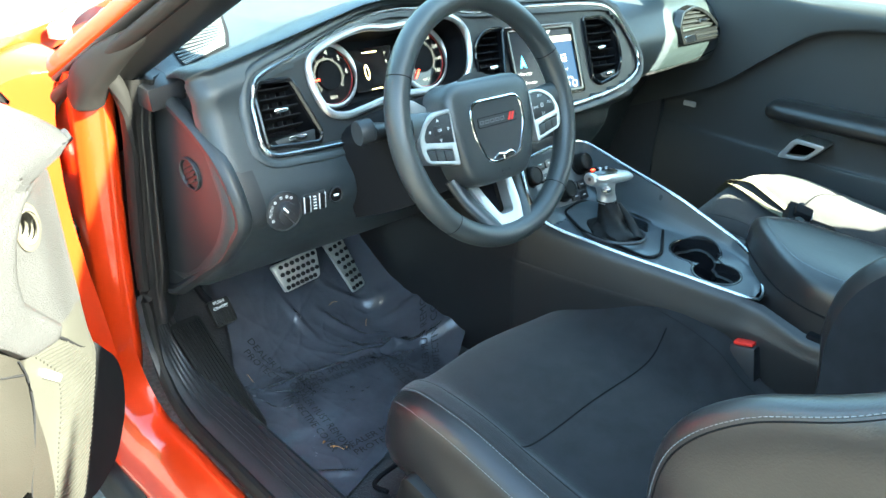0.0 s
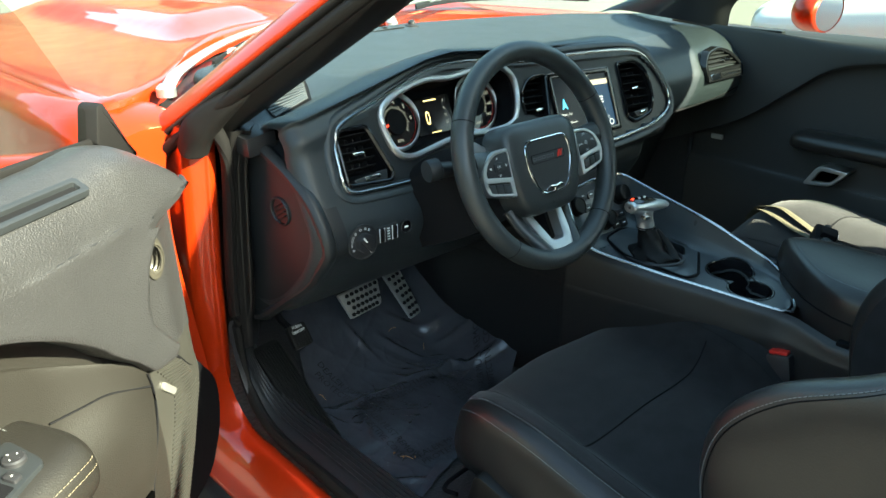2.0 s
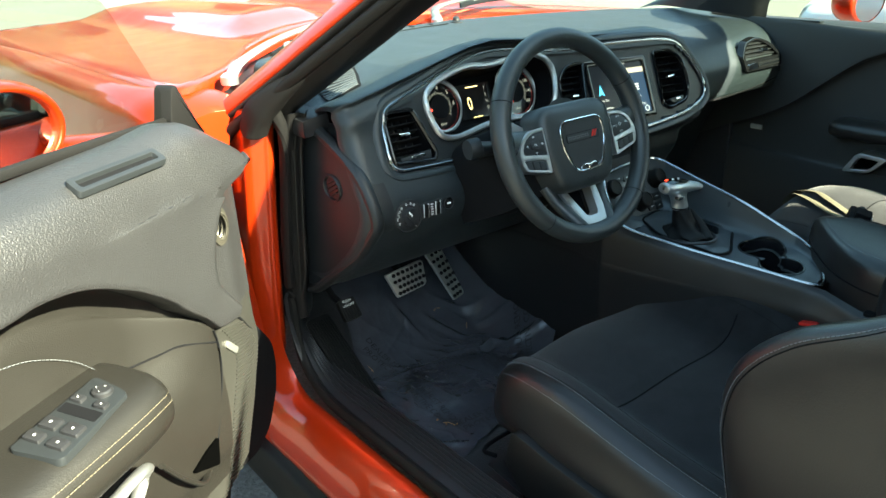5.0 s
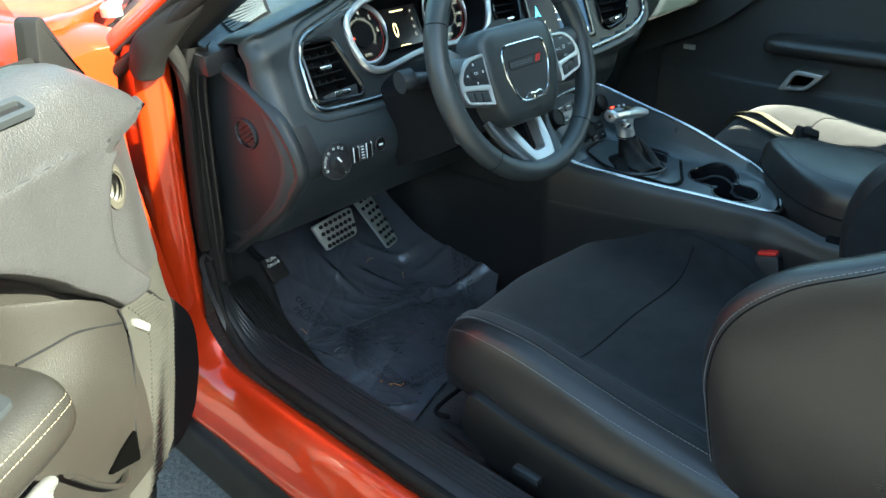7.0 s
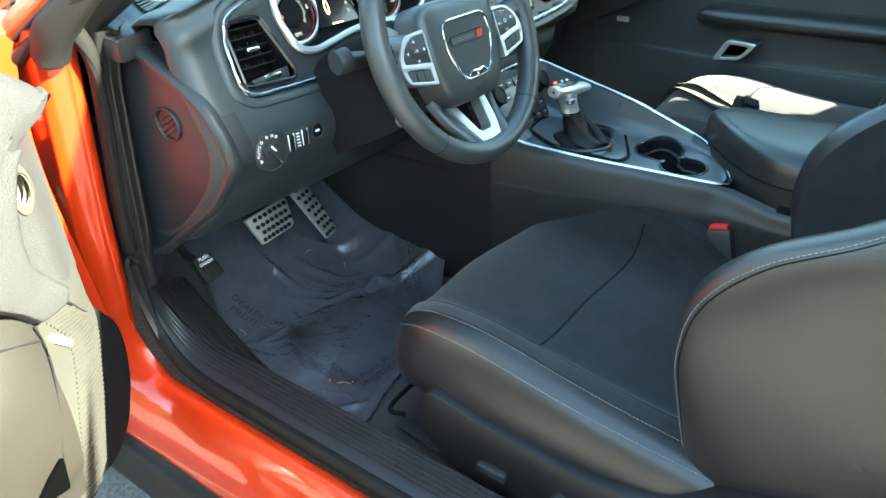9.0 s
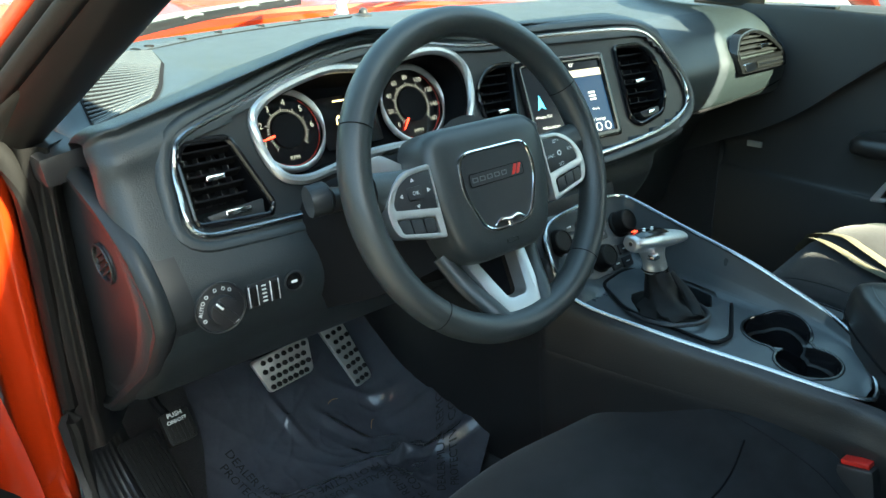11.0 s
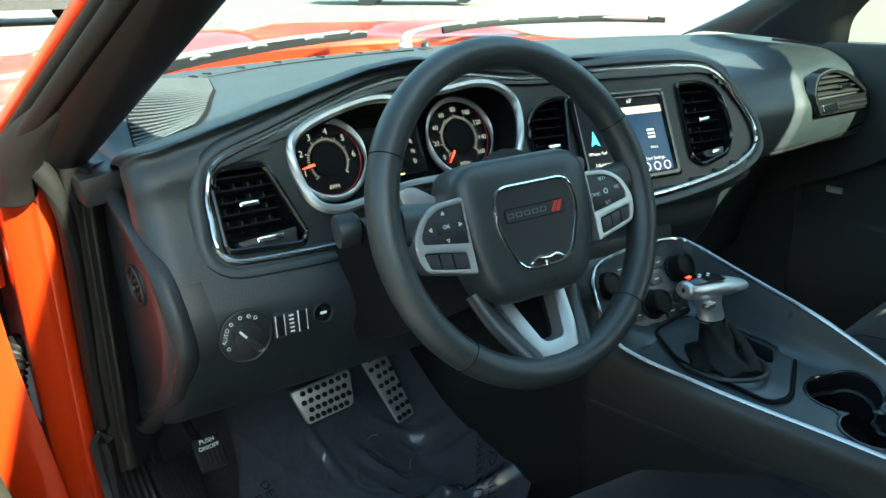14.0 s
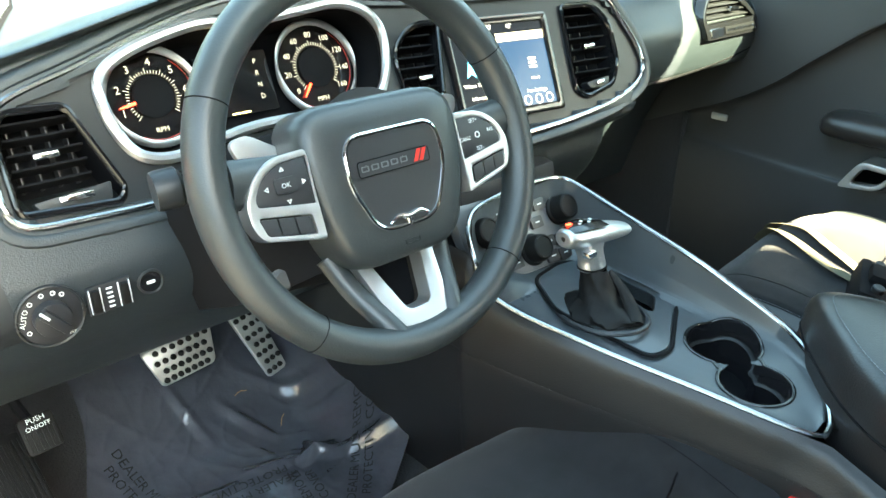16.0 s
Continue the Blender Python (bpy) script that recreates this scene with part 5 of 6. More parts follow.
# ---- pedals ----
def pedal(name, label, centre, w0, w1, h, tilt, yaw, studs, bend=0.0):
    t = thing(name, label, "pedal", Matrix.Translation(centre) @ pose(0, 0, 0, 90 - tilt, 0, 0) @ pose(0, 0, 0, 0, 0, yaw))

    def curve(x, y, d):
        return Vector((x, y, d - bend * y * y - .35 * x * x))
    out = rounded([(-w1 / 2, -h / 2), (w1 / 2, -h / 2), (w0 / 2, h / 2), (-w0 / 2, h / 2)], .008)
    part("pad", plate(out, -.006, .002, bevel=.002, place=curve), M["steel"], t, "brushed steel pedal pad")
    cols, rws = studs
    for i in range(rws):
        for j in range(cols):
            y = h * (-.5 + (i + .6) / (rws + .2))
            wd = w1 + (w0 - w1) * (y / h + .5)
            x = wd * .86 * (-.5 + (j + .5 + (.25 if i % 2 else -.25) * (1 if cols > 2 else 1)) / cols)
            if abs(x) < wd / 2 - .005:
                part("stud", lathe([(.0045, 0), (.0042, .003), (.0025, .0042), (.0003, .0042)], 12, m=Matrix.Translation(curve(x, y, .001))), M["rubber"], t, "black rubber stud")
    part("arm", tube([(0, h * .3, -.024), (.01, h * .8, -.06), (.02, h * 2.6, -.10)], .008, .014, 8), M["deep"], t)
    return t


pedal("brake_pedal", "steel-faced brake pedal with black rubber studs", (-.440, .446, .470), .110, .084, .060, 24, 5, (7, 4), 11.0)
pedal("accelerator_pedal", "steel-faced accelerator pedal with black rubber studs", (-.308, .472, .436), .050, .036, .134, 30, 13, (3, 8), 1.2)


def parking_brake():
    t = thing("parking_brake_pedal", "black rubber parking brake pedal marked push on off", "pedal", Matrix.Translation((-.658, .360, .500)) @ pose(0, 0, 0, 52, 0, 4) @ Matrix.Scale(.66, 4))
    p = part("pad", plate(rect(.062, .070, .010), -.012, .004, bevel=.004), M["rubber"], t)
    for i in range(6):
        part("rib", box(-.024 + .0096 * i, -.012, .005, .004, .038, .003, .001), M["rubber"], p)
    bm = text("PUSH", .0135, lambda x, y, d: Vector((x, y + .026, d)), None, .0046)
    text("ON/OFF", .0120, lambda x, y, d: Vector((x, y + .012, d)), bm, .0046)
    part("print", bm, M["white"], t, "white print")
    part("arm", tube([(0, 0, -.01), (-.01, .06, -.04), (-.02, .18, -.06)], .010, .012, 8), M["deep"], t)
    f = thing("foot_rest", "ribbed black rubber foot rest", "foot rest", Matrix.Translation((-.690, .330, .398)) @ pose(0, 0, 0, 38, 0, 6))
    part("pad", plate(rounded([(-.028, -.12), (.026, -.12), (.030, .12), (-.030, .12)], .012), -.012, .0, bevel=.004), M["rubber"], f)
    for i in range(9):
        part("rib", box(-.0245 + .0060 * i, 0, .0015, .0030, .22, .004, .0008), M["rubber"], f)


parking_brake()


# ---- seats ----
SEAT_TOP = {}


def seat(name, label, cx, dx, lift=0.0, lean=.47, dome=0.0, girth=1.0, side=1.0):
    """A bucket seat; cx: its centre line; dx: +1 where its outer side is to the left; lean: the backrest's slope."""
    t = thing(name, label, "car seat", Matrix.Translation((0, 0, lift)))
    X = lambda x: cx + x * dx * girth
    secs = []
    for y, zt, w, bol, low in ((-.008, .400, .165, .0, .385), (-.010, .440, .186, .004, .39), (-.020, .472, .206, .014, .40), (-.042, .490, .228, .026, .415), (-.08, .497, .244, .046, .43), (-.14, .495, .252, .058, .435), (-.20, .489, .256, .064, .435), (-.30, .478, .256, .056, .435), (-.38, .472, .252, .022, .435), (-.50, .468, .248, .016, .43)):
        bol *= side
        q = lerp(-y, [.03, .17], [.2, 1])      # the inner bolster rises behind the rounded front
        secs.append([(X(-w - .006), y, low), (X(-w - .016), y, low + (zt - low) * .5), (X(-w - .002), y, zt + max(bol, lerp(-y, [.25, .30, .50], [0, .054 * side, .032 * side])) * .62), (X(-w * .90), y, zt + max(bol, lerp(-y, [.25, .30, .50], [0, .054 * side, .032 * side])) * .97), (X(-w * .76), y, zt + max(bol, lerp(-y, [.25, .30, .50], [0, .054 * side, .032 * side])) * .80), (X(-w * .56), y, zt + bol * .12),
                     (X(0), y, zt + .006), (X(w * .56), y, zt + bol * .15), (X(w * .76), y, zt + bol * 1.10 * q), (X(w * .90), y, zt + bol * 1.40 * q), (X(w + .002), y, zt + bol * .95 * q - .012 * (1 - q)), (X(w + .016), y, low + (zt - low) * .5), (X(w + .006), y, low)])
    secs = [[(a, b + .036 * (1 - ((a - cx) / .26) ** 2) * (1 if k < 4 else .5), c) for a, b, c in s] for k, s in enumerate(secs)]
    secs = [[(a, b, c + dome * max(0, 1 - ((a - cx) / .25) ** 2) * smooth(.02, -.10, b)) for a, b, c in s] for s in secs]
    part("cushion", loft(secs, 60, 90), M["leather"], t, "black leather seat cushion")
    # suede top, from crest to crest, lying a little proud
    fine = [cr(s[3:10], 44) for s in secs[1:]]
    cols = [cr([f[j] for f in fine], 60) for j in range(44)]
    cover = [[cols[j][i] + Vector((0, 0, .0042 if 0 < j < 43 else -.001)) for j in range(44)] for i in range(60)]
    for r in cover:
        for j in range(8, 35):
            r[j].z -= .0034 * math.exp(-((r[j].y + .217) / .013) ** 2) * min(1, (j - 7) / 3, (35 - j) / 3)
    SEAT_TOP[name] = [p + Vector((0, 0, lift)) for r in cover for p in r]
    part("insert", grid(cover), M["suede"], t, "black suede seat top")
    # thin black tube along the soft fold, painting the shade that lies in it
    fold = []
    for j in range(9, 35):
        k = next(i for i in range(59) if cover[i][j].y >= -.217 > cover[i + 1][j].y)
        p, q = cover[k][j], cover[k + 1][j]
        fold.append(p.lerp(q, (p.y + .217) / (p.y - q.y)) + Vector((0, 0, .0006)))
    part("cross_seam", tube(fold, .0013, .0010, 6), M["deep"], t, "dark line painted as the shade in the crease across the seat top")
    for j in (7, 36):
        part("long_seam", tube([cover[i][j] + Vector((0, 0, .0002)) for i in range(14, 60)], .0007, .0004, 6), M["deep"], t)
    for sd in (3, 9):
        line = cr([Vector(s[sd]) for s in secs[1:]], 60)
        part("stitching", stitches([p + Vector((0, 0, .0036)) for p in line]), M["thread"], t)
        o = 2 if sd == 3 else 10
        line = cr([Vector(s[o]).lerp(Vector(s[sd]), .25) for s in secs[1:]], 60)
        way = -1 if (sd == 3) == (dx > 0) else 1
        for k in (0, 1):
            part("stitching", stitches([p + Vector((way * .0022, 0, .0022 - .0045 * k)) for p in line]), M["thread"], t)
    # backrest: sections up along its lean
    up = Vector((0, -lean, math.sqrt(1 - lean * lean)))
    f = Vector((0, up.z, lean))
    secs = []
    for s, w, bol, th in ((.0, .235, .076, .10), (.05, .246, .116, .12), (.11, .252, .162, .13), (.18, .256, .184, .13), (.26, .257, .166, .13), (.36, .262, .108, .12), (.50, .245, .050, .11), (.62, .19, .020, .10), (.70, .13, .01, .09), (.76, .10, .0, .05)):
        o = Vector((cx, -.515, .475)) + up * s
        sec = []
        for x, d in ((-w * .9, -th), (-w - .004, -th * .6), (-w - .010, bol * .1), (-w - .002, bol * .74), (-w * .93, bol * .98), (-w * .80, bol * .86), (-w * .58, .010), (0, .0),
                     (w * .58, .010), (w * .80, bol * .86), (w * .93, bol * .98), (w + .002, bol * .74), (w + .010, bol * .1), (w + .004, -th * .6), (w * .9, -th), (0, -th - .01), (-w * .9, -th)):
            sec.append(o + Vector((x * dx * girth, 0, 0)) + f * d)
        secs.append(sec)
    fine = [cr(s, 110) for s in secs]
    part("backrest", loft(secs, 50, 110), M["leather"], t, "black leather backrest with side bolsters")
    mid = [[p + f * .004 for p in s[5:10]] for s in secs[:8]]
    part("back_insert", loft(mid, 30, 24), M["suede"], t)
    for k, sd in ((4, -1), (10, 1)):
        line = [p + Vector((sd * dx * .0006, 0, 0)) + f * .0010 for p in cr([sheet[int((k + sd * .45) / 16 * 109 + .5)] for sheet in fine[:7]], 80)]
        part("stitching", stitches(line), M["thread"], t)
        part("back_seam", tube([p - f * .0045 + Vector((sd * dx * .0012, 0, 0)) for p in line], .0010, sides=5), M["deep"], t)
    # plastic side shield with its controls
    sx = X(-.278)
    sh = [(-.106, .405), (-.112, .468), (-.20, .456), (-.36, .446), (-.45, .458), (-.52, .505), (-.60, .54), (-.70, .50), (-.70, .345), (-.243, .350), (-.165, .364)]
    def flank(y, z, d):
        return Vector((sx - dx * (d + .012 * math.sin(min(1, max(0, (z - .26) / .20)) * math.pi)), y, z))
    if dx > 0:
        shd = part("side_shield", plate(rounded(sh, .018), -.03, .006, bevel=.008, place=flank), M["darktrim"], t, "black plastic seat side shield")
        part("lever", box(sx - .020, -.236, .398, .014, .045, .014, .005), M["panel"], shd)
        part("knob", lathe([(.014, 0), (.014, .010), (.010, .014), (.009, .010), (.001, .010)], 24, m=Matrix.Translation((sx - .012, -.335, .398)) @ pose(0, 0, 0, 0, -90)), M["plastic"], shd)
        part("rail", tube([(X(-.228), -.015, .318), (X(-.238), -.13, .316), (X(-.238), -.6, .316)], .011, .007, 8), M["panel"], t, "black steel seat rail")
        part("rail_handle", tube(cr([(X(-.235), -.03, .345), (X(-.235), .00, .342), (X(-.16), .01, .340), (X(.1), .01, .340)], 14), .004, sides=8), M["deep"], t)
    part("base", box(cx, -.28, .34, .44, .42, .10, .02), M["deep"], t)
    hp = Vector((cx, -.515, .475)) + up * .80 - f * .03
    part("headrest", box(0, 0, 0, .25, .10, .16, .04, Matrix.Translation(hp) @ pose(0, 0, 0, math.degrees(math.asin(lean)))), M["leather"], t)
    return t


seat("driver_seat", "black leather and suede driver's seat with pale stitching", -.384, 1, dome=.012)
seat("passenger_seat", "black leather and suede passenger seat in sunlight", .345, -1, .045, .68, .098, .92, .3)


def buckle():
    t = thing("belt_buckle", "black seat belt buckle with a red button beside the driver's seat", "seat belt")
    m = Matrix.Translation((-.160, -.333, .543)) @ pose(0, 0, 0, -14, 4, 0)
    part("housing", box(0, 0, -.02, .030, .040, .075, .006, m), M["plastic"], t)
    part("release_button", box(0, .0, .020, .022, .030, .006, .002, m), M["red"], t, "red release button")
    part("stalk", tube([(-.160, -.34, .50), (-.158, -.36, .42), (-.155, -.38, .32)], .012, .006, 8), M["rubber"], t)


buckle()


# ---- driver's door ----
U, NRM, ORG = Vector((-.857, -.515, 0)), Vector((.515, -.857, 0)), Vector((-.88, .25, 0))
DOOR = Matrix(((U.x, NRM.x, 0, ORG.x), (U.y, NRM.y, 0, ORG.y), (0, 0, 1, 0), (0, 0, 0, 1)))


def driver_door():
    """Local frame: a along the door from the hinge, b towards the cabin, c up."""
    t = thing("driver_door", "open driver's door with grey vinyl trim and a red-orange mirror", "car door", DOOR)
    knots = cr([(a, 0, c) for a, c in zip([.0, .10, .155, .176, .232, .300, .372, .434, .473, .56, .70, .85, 1.12], [.655, .655, .661, .686, .737, .789, .825, .838, .836, .830, .81, .78, .72])], 160)
    arch = lambda a: lerp(a, [k.x for k in knots], [k.z for k in knots])
    top = lambda a: lerp(a, [-.03, -.006, .03, .063, .10, .133, .20, .5, 1.12], [.874, .892, .914, .934, .952, .957, .950, .940, .935])
    # upper pad, cut back at the hinge end round the wiring opening
    def start(c):
        return lerp(c, [.645, .660, .672, .70, .728, .762, .80, .835, .855, .866, .876, .890, .91, .95], [.110, .092, .084, .108, .130, .132, .121, .098, .060, .012, -.016, -.012, .008, .018])
    lev = [(0, -.075, .002), (0, -.045, .004), (.06, -.012, 0), (.22, .006, 0), (.5, .018, 0), (.80, .020, 0), (.95, .020, 0), (.992, .012, 0), (1, -.030, -.002)]
    fine = cr([Vector(v) for v in lev], 54)
    rows = []
    for i in range(64):
        f = (i / 63) ** 1.7
        row = []
        for g, b0, dz in fine:
            a = .10
            for _ in range(4):
                c = top(a) + (arch(a) - top(a)) * min(1, max(0, g))
                a = start(c) + (1.12 - start(c)) * f
            edge = max(0.0, 1 - (a - start(c)) / .020)
            row.append((a, b0 - .026 * edge ** 2.5, c + dz))
        rows.append(row)
    part("upper_trim", grid(rows), M["doorpad"], t, "grained grey vinyl upper door trim")
    # hinge-end facet: plain above, ribbed below
    right = lambda c: lerp(c, [.30, .353, .375, .461, .537, .565, .605, .725, .839, .885], [.22, .150, .060, .022, -.004, -.012, -.004, .004, .010, .03])
    left = lambda c: lerp(c, [.30, .44, .479, .502, .535, .588, .633, .66, .885], [.235, .200, .190, .183, .170, .155, .153, .160, .160])
    def facet(c, g):
        x = right(c) + (left(c) - right(c)) * g
        return Vector((x, -.030 + .020 * smooth(.0, .5, g) - .010 * (1 - smooth(0, .06, g)), c))
    rows = [[facet(c, 0) + Vector((.002, -.035, 0))] + [facet(c, g) for g in [0, .03, .06] + list(np.linspace(.10, 1, 46))] for c in np.linspace(.885, .655, 80)]
    bm = grid(rows)
    bmesh.ops.delete(bm, geom=[q for q in bm.faces if ((q.calc_center_median().x - .089) / .0165) ** 2 + ((q.calc_center_median().z - .798) / .0265) ** 2 < 1], context="FACES")
    part("end_facet", bm, M["doorpad"], t, "smooth grey facet at the hinge end")
    rows = [[facet(c, 0) + Vector((.002, -.035, 0))] + [facet(c, g) for g in (0, .03, .08, .2, .35, .5, .65, .8, 1)] for c in np.linspace(.657, .30, 34)]
    part("ribbed_facet", grid(rows), M["doorrib"], t, "dark ribbed facet at the hinge end")
    for i in range(44):
        c = .36 + .0064 * i
        g0, g1 = lerp(c, [.36, .56, .64], [.10, .10, .45]), lerp(c, [.36, .60, .64], [.62, .62, .80])
        part("rib", tube([facet(c - .010, g0) + Vector((0, .0010, 0)), facet(c - .003, (g0 + g1) / 2) + Vector((0, .0014, 0)), facet(c + .002, g1) + Vector((0, .0010, 0))], .0018, .0018, 5), M["doorrib"], t)
    part("facet_step", tube(cr([(.098, -.006, .658), (.070, -.010, .634), (.034, -.022, .597), (.006, -.032, .580)], 12), .0022, sides=6), M["deep"], t)
    part("facet_seam", tube(cr([(.158, .006, .660), (.152, .006, .633), (.154, .006, .588), (.169, .006, .535), (.182, .006, .502), (.190, .006, .470)], 18), .0020, .0014, 6), M["deep"], t)
    part("badge", plate(rounded([(.088, .592), (.095, .584), (.119, .608), (.112, .617)], .004), 0, .004, bevel=.001, place=lambda x, z, d: Vector((x, -.010 + d, z))), M["steel"], t, "small silver badge")
    hole = part("wiring_grommet", plate(circle(.024, 30), -.012, -.003, [circle(.0175, 30)], bevel=.0018, place=lambda x, z, d: Vector((.089 + x * .80, -.004 + d, .798 + z * 1.28))), M["grommet"], t, "ringed wiring opening")
    part("grommet_sleeve", tube(cr([(.089, -.006, .798), (.087, -.016, .798), (.083, -.045, .80)], 24), lambda f: .0130 + .0025 * math.sin(f * 34), lambda f: .0210 + .0025 * math.sin(f * 34), 18, up=(0, 0, 1), caps=False), M["grommet"], hole)
    part("grommet_back", plate(circle(.014, 20), -.052, -.046, place=lambda x, z, d: Vector((.085 + x * 1.3, d, .800 + z * 1.7))), M["deep"], hole)
    # recessed middle and lower shell
    secs = []
    for a in list(np.linspace(.150, .30, 50)) + list(np.linspace(.315, 1.12, 30)):
        az = arch(a)
        e = 1 - smooth(.15, .30, a)
        k = 1 - e
        secs.append([(a, -.020, az + .006), (a, -.034 * k - .006, az - .008), (a, -.042 * k - .002, az - .04), (a, -.036 * k + .002 * e, .5 * az + .345), (a, -.022 * k + .004 * e, .66), (a, .004, .60), (a, .008, .53), (a, .004, .46), (a, -.006, .42), (a, -.02, .33), (a, -.04, .29)])
    bm = grid([cr(s, 120) for s in secs])
    part("lower_trim", bm, M["doorlow"], t, "dark vinyl lower door trim")
    part("insert_seam", tube(cr([(.156, .006, .640), (.215, -.006, .664), (.25, -.014, .668), (.30, -.022, .674)], 20), .0014, sides=6), M["deep"], t)
    part("stitching", stitches(cr([(.344, -.019, .690), (.376, -.024, .726), (.417, -.029, .752), (.457, -.031, .766), (.52, -.032, .774), (.62, -.032, .772)], 40)), M["thread"], t)
    # armrest with switch panel
    secs = []
    for a, h, w in ((.316, .0, .0), (.320, .018, .035), (.332, .032, .066), (.36, .038, .082), (.45, .039, .086), (.60, .038, .086), (.80, .034, .085), (1.0, .03, .08), (1.05, .02, .05)):
        zc = .662 - .02 * smooth(.3, 1.0, a)
        secs.append([(a, -.040, zc + h + .006), (a, w * .35, zc + h + .004), (a, w * .80, zc + h - .004), (a, w, zc + h * .3), (a, w * .97, zc - h * .5), (a, w * .6, zc - h * 1.1), (a, -.02, zc - h * 1.2)])
    arm = part("armrest", loft(secs, 50, 36), M["doorlow"], t, "padded armrest with double stitching")
    for k in (0, 1):
        part("stitching", stitches(cr([(.336, .0715 - .003 * k, .670 + .009 * k), (.36, .0835 - .004 * k, .675 + .009 * k), (.45, .0872 - .004 * k, .673 + .009 * k), (.7, .086 - .004 * k, .666 + .009 * k), (1.0, .08, .655 + .009 * k)], 60)), M["tan"], arm)
    def sw(x, y, d):
        """Switch panel plane: x along the door, y out from the door, d up."""
        return Vector((.440 + x * .92, .032 + .10 * x + y * 1.25, .7030 + d - .02 * x - .09 * y))
    pn = part("switch_panel", plate(rounded([(-.072, -.022), (-.060, .024), (.072, .028), (.080, -.024)], .009), -.006, .004, bevel=.0018, place=sw), M["panel"], t, "black window switch panel")
    part("mirror_knob", lathe([(.0120, .003), (.0118, .008), (.010, .0095), (.0005, .0095)], 24, m=Matrix.Translation(sw(-.046, .002, 0))), M["plastic"], pn)
    bm = bmesh.new()
    for k in range(4):
        a = k * math.pi / 2
        plate(circle(.0007, 8, -.046 + .006 * math.cos(a), .002 + .006 * math.sin(a)), .0095, .0100, place=sw, bm=bm)
    for x, y, w, h in ((-.023, -.012, .012, .013), (-.023, .014, .012, .013), (.027, -.011, .019, .018), (.027, .013, .019, .018), (.053, -.012, .016, .018), (.053, .013, .016, .018)):
        part("switch", plate(rect(w, h, .002, x, y), .003, .008, bevel=.0015, place=sw), M["plastic"], pn)
        plate(rect(w * .20, h * .10, .0004, x, y), .008, .0083, place=sw, bm=bm)
    part("print", bm, M["white"], pn)
    part("switch_well", plate(rect(.018, .042, .002, -.004, .001), .003, .0046, place=sw), M["deep"], pn)
    # pull handle, pocket and demister slot
    hd = part("door_handle", tube(cr([(.365, .030, .560), (.378, .050, .588), (.42, .056, .592), (.48, .052, .575), (.50, .036, .55), (.46, .036, .53), (.40, .034, .535)], 50, True), .009, .007, 10, True), M["satin"], t, "satin silver door handle")
    part("handle_cup", plate(rounded([(.36, .53), (.49, .53), (.50, .59), (.37, .60)], .02), .0, .012, place=lambda x, z, d: Vector((x, d, z))), M["deep"], hd)
    # no hole is cut: the pocket mouth's shade is a flat black plate
    part("pocket_slot", plate(rounded([(.190, .494), (.196, .448), (.254, .474), (.220, .488)], .005), 0, .007, place=lambda x, z, d: Vector((x, d + .004, z))), M["void"], t, "black plate standing in for the shade in the door pocket's mouth")
    part("pocket_edge", tube(cr([(.205, -.006, .440), (.235, .012, .448), (.262, .024, .466), (.297, .028, .504), (.33, .028, .55)], 24), .006, .004, 8), M["doorlow"], t)
    def vt(x, y, d):
        return Vector((.27 + x, -.006 - y * .8 + d * .3, .934 + y * .5 + d))
    v = part("demister_slot", plate(rect(.150, .026, .006), -.002, .006, [rect(.132, .012, .003)], bevel=.0015, place=vt), M["panel"], t, "slim demister vent")
    part("slot_back", plate(rect(.134, .014, .002), -.006, .0, place=vt), M["deep"], v)
    # outer skin, glass, its seals and the triangle
    cut = lambda a, c: a + max(0, .2 - a) * 1.1 * (1 - smooth(.30, .62, c))
    secs = [[(cut(a, c), b, c) for b, c in ((-.085, .945), (-.12, .93), (-.165, .80), (-.17, .55), (-.13, .28), (-.06, .27))] for a in (.03, .12, .25, .5, .8, 1.14)]
    part("outer_skin", loft(secs, 16, 24), M["paint"], t, "red-orange outer door skin")
    flap = [(.04, .62), (.01, .600), (-.020, .560), (-.046, .525), (-.052, .48), (-.042, .425), (-.008, .366), (.04, .342), (.11, .35)]
    part("door_edge", plate(rounded(flap, .02), -.012, .0, place=lambda x, z, d: Vector((x, -.036 + d, z))), M["deep"], t, "black rubber flap at the hinge end")
    part("door_end", loft([[(.02, -.05, c), (.012, -.11, c), (.02, -.150, c)] for c in (.885, .6, .36)], 8, 8), M["deep"], t)
    part("belt_seal", tube([(.05, -.083, .949), (.3, -.083, .953), (1.12, -.083, .946)], .006, .008, 8), M["rubber"], t, "black belt-line seal")
    edge = cr([(.050, -.086, .945), (.075, -.088, .99), (.12, -.092, 1.07), (.165, -.10, 1.14), (.30, -.13, 1.26)], 20)
    rows = [[p, Vector((lerp(k, [0, 19], [.4, .5]), p.y, p.z)), Vector((1.05, p.y, p.z))] for k, p in enumerate(edge)]
    gl = part("door_glass", grid([cr(r, 8) for r in rows]), M["tint"], t, "tinted frameless door glass")
    gl.visible_shadow = False
    part("corner_triangle", plate(rounded([(.010, .915), (.086, .950), (.074, .998), (.062, 1.002)], .005), -.10, -.070, bevel=.004, place=lambda x, z, d: Vector((x, d, z))), M["rubber"], t, "black corner cover")
    # mirror
    ell = lambda ca, cb, cc, ra, rc: [Vector((ca + ra * math.cos(q), cb, cc + rc * math.sin(q))) for q in (i * math.pi / 10 for i in range(21))]
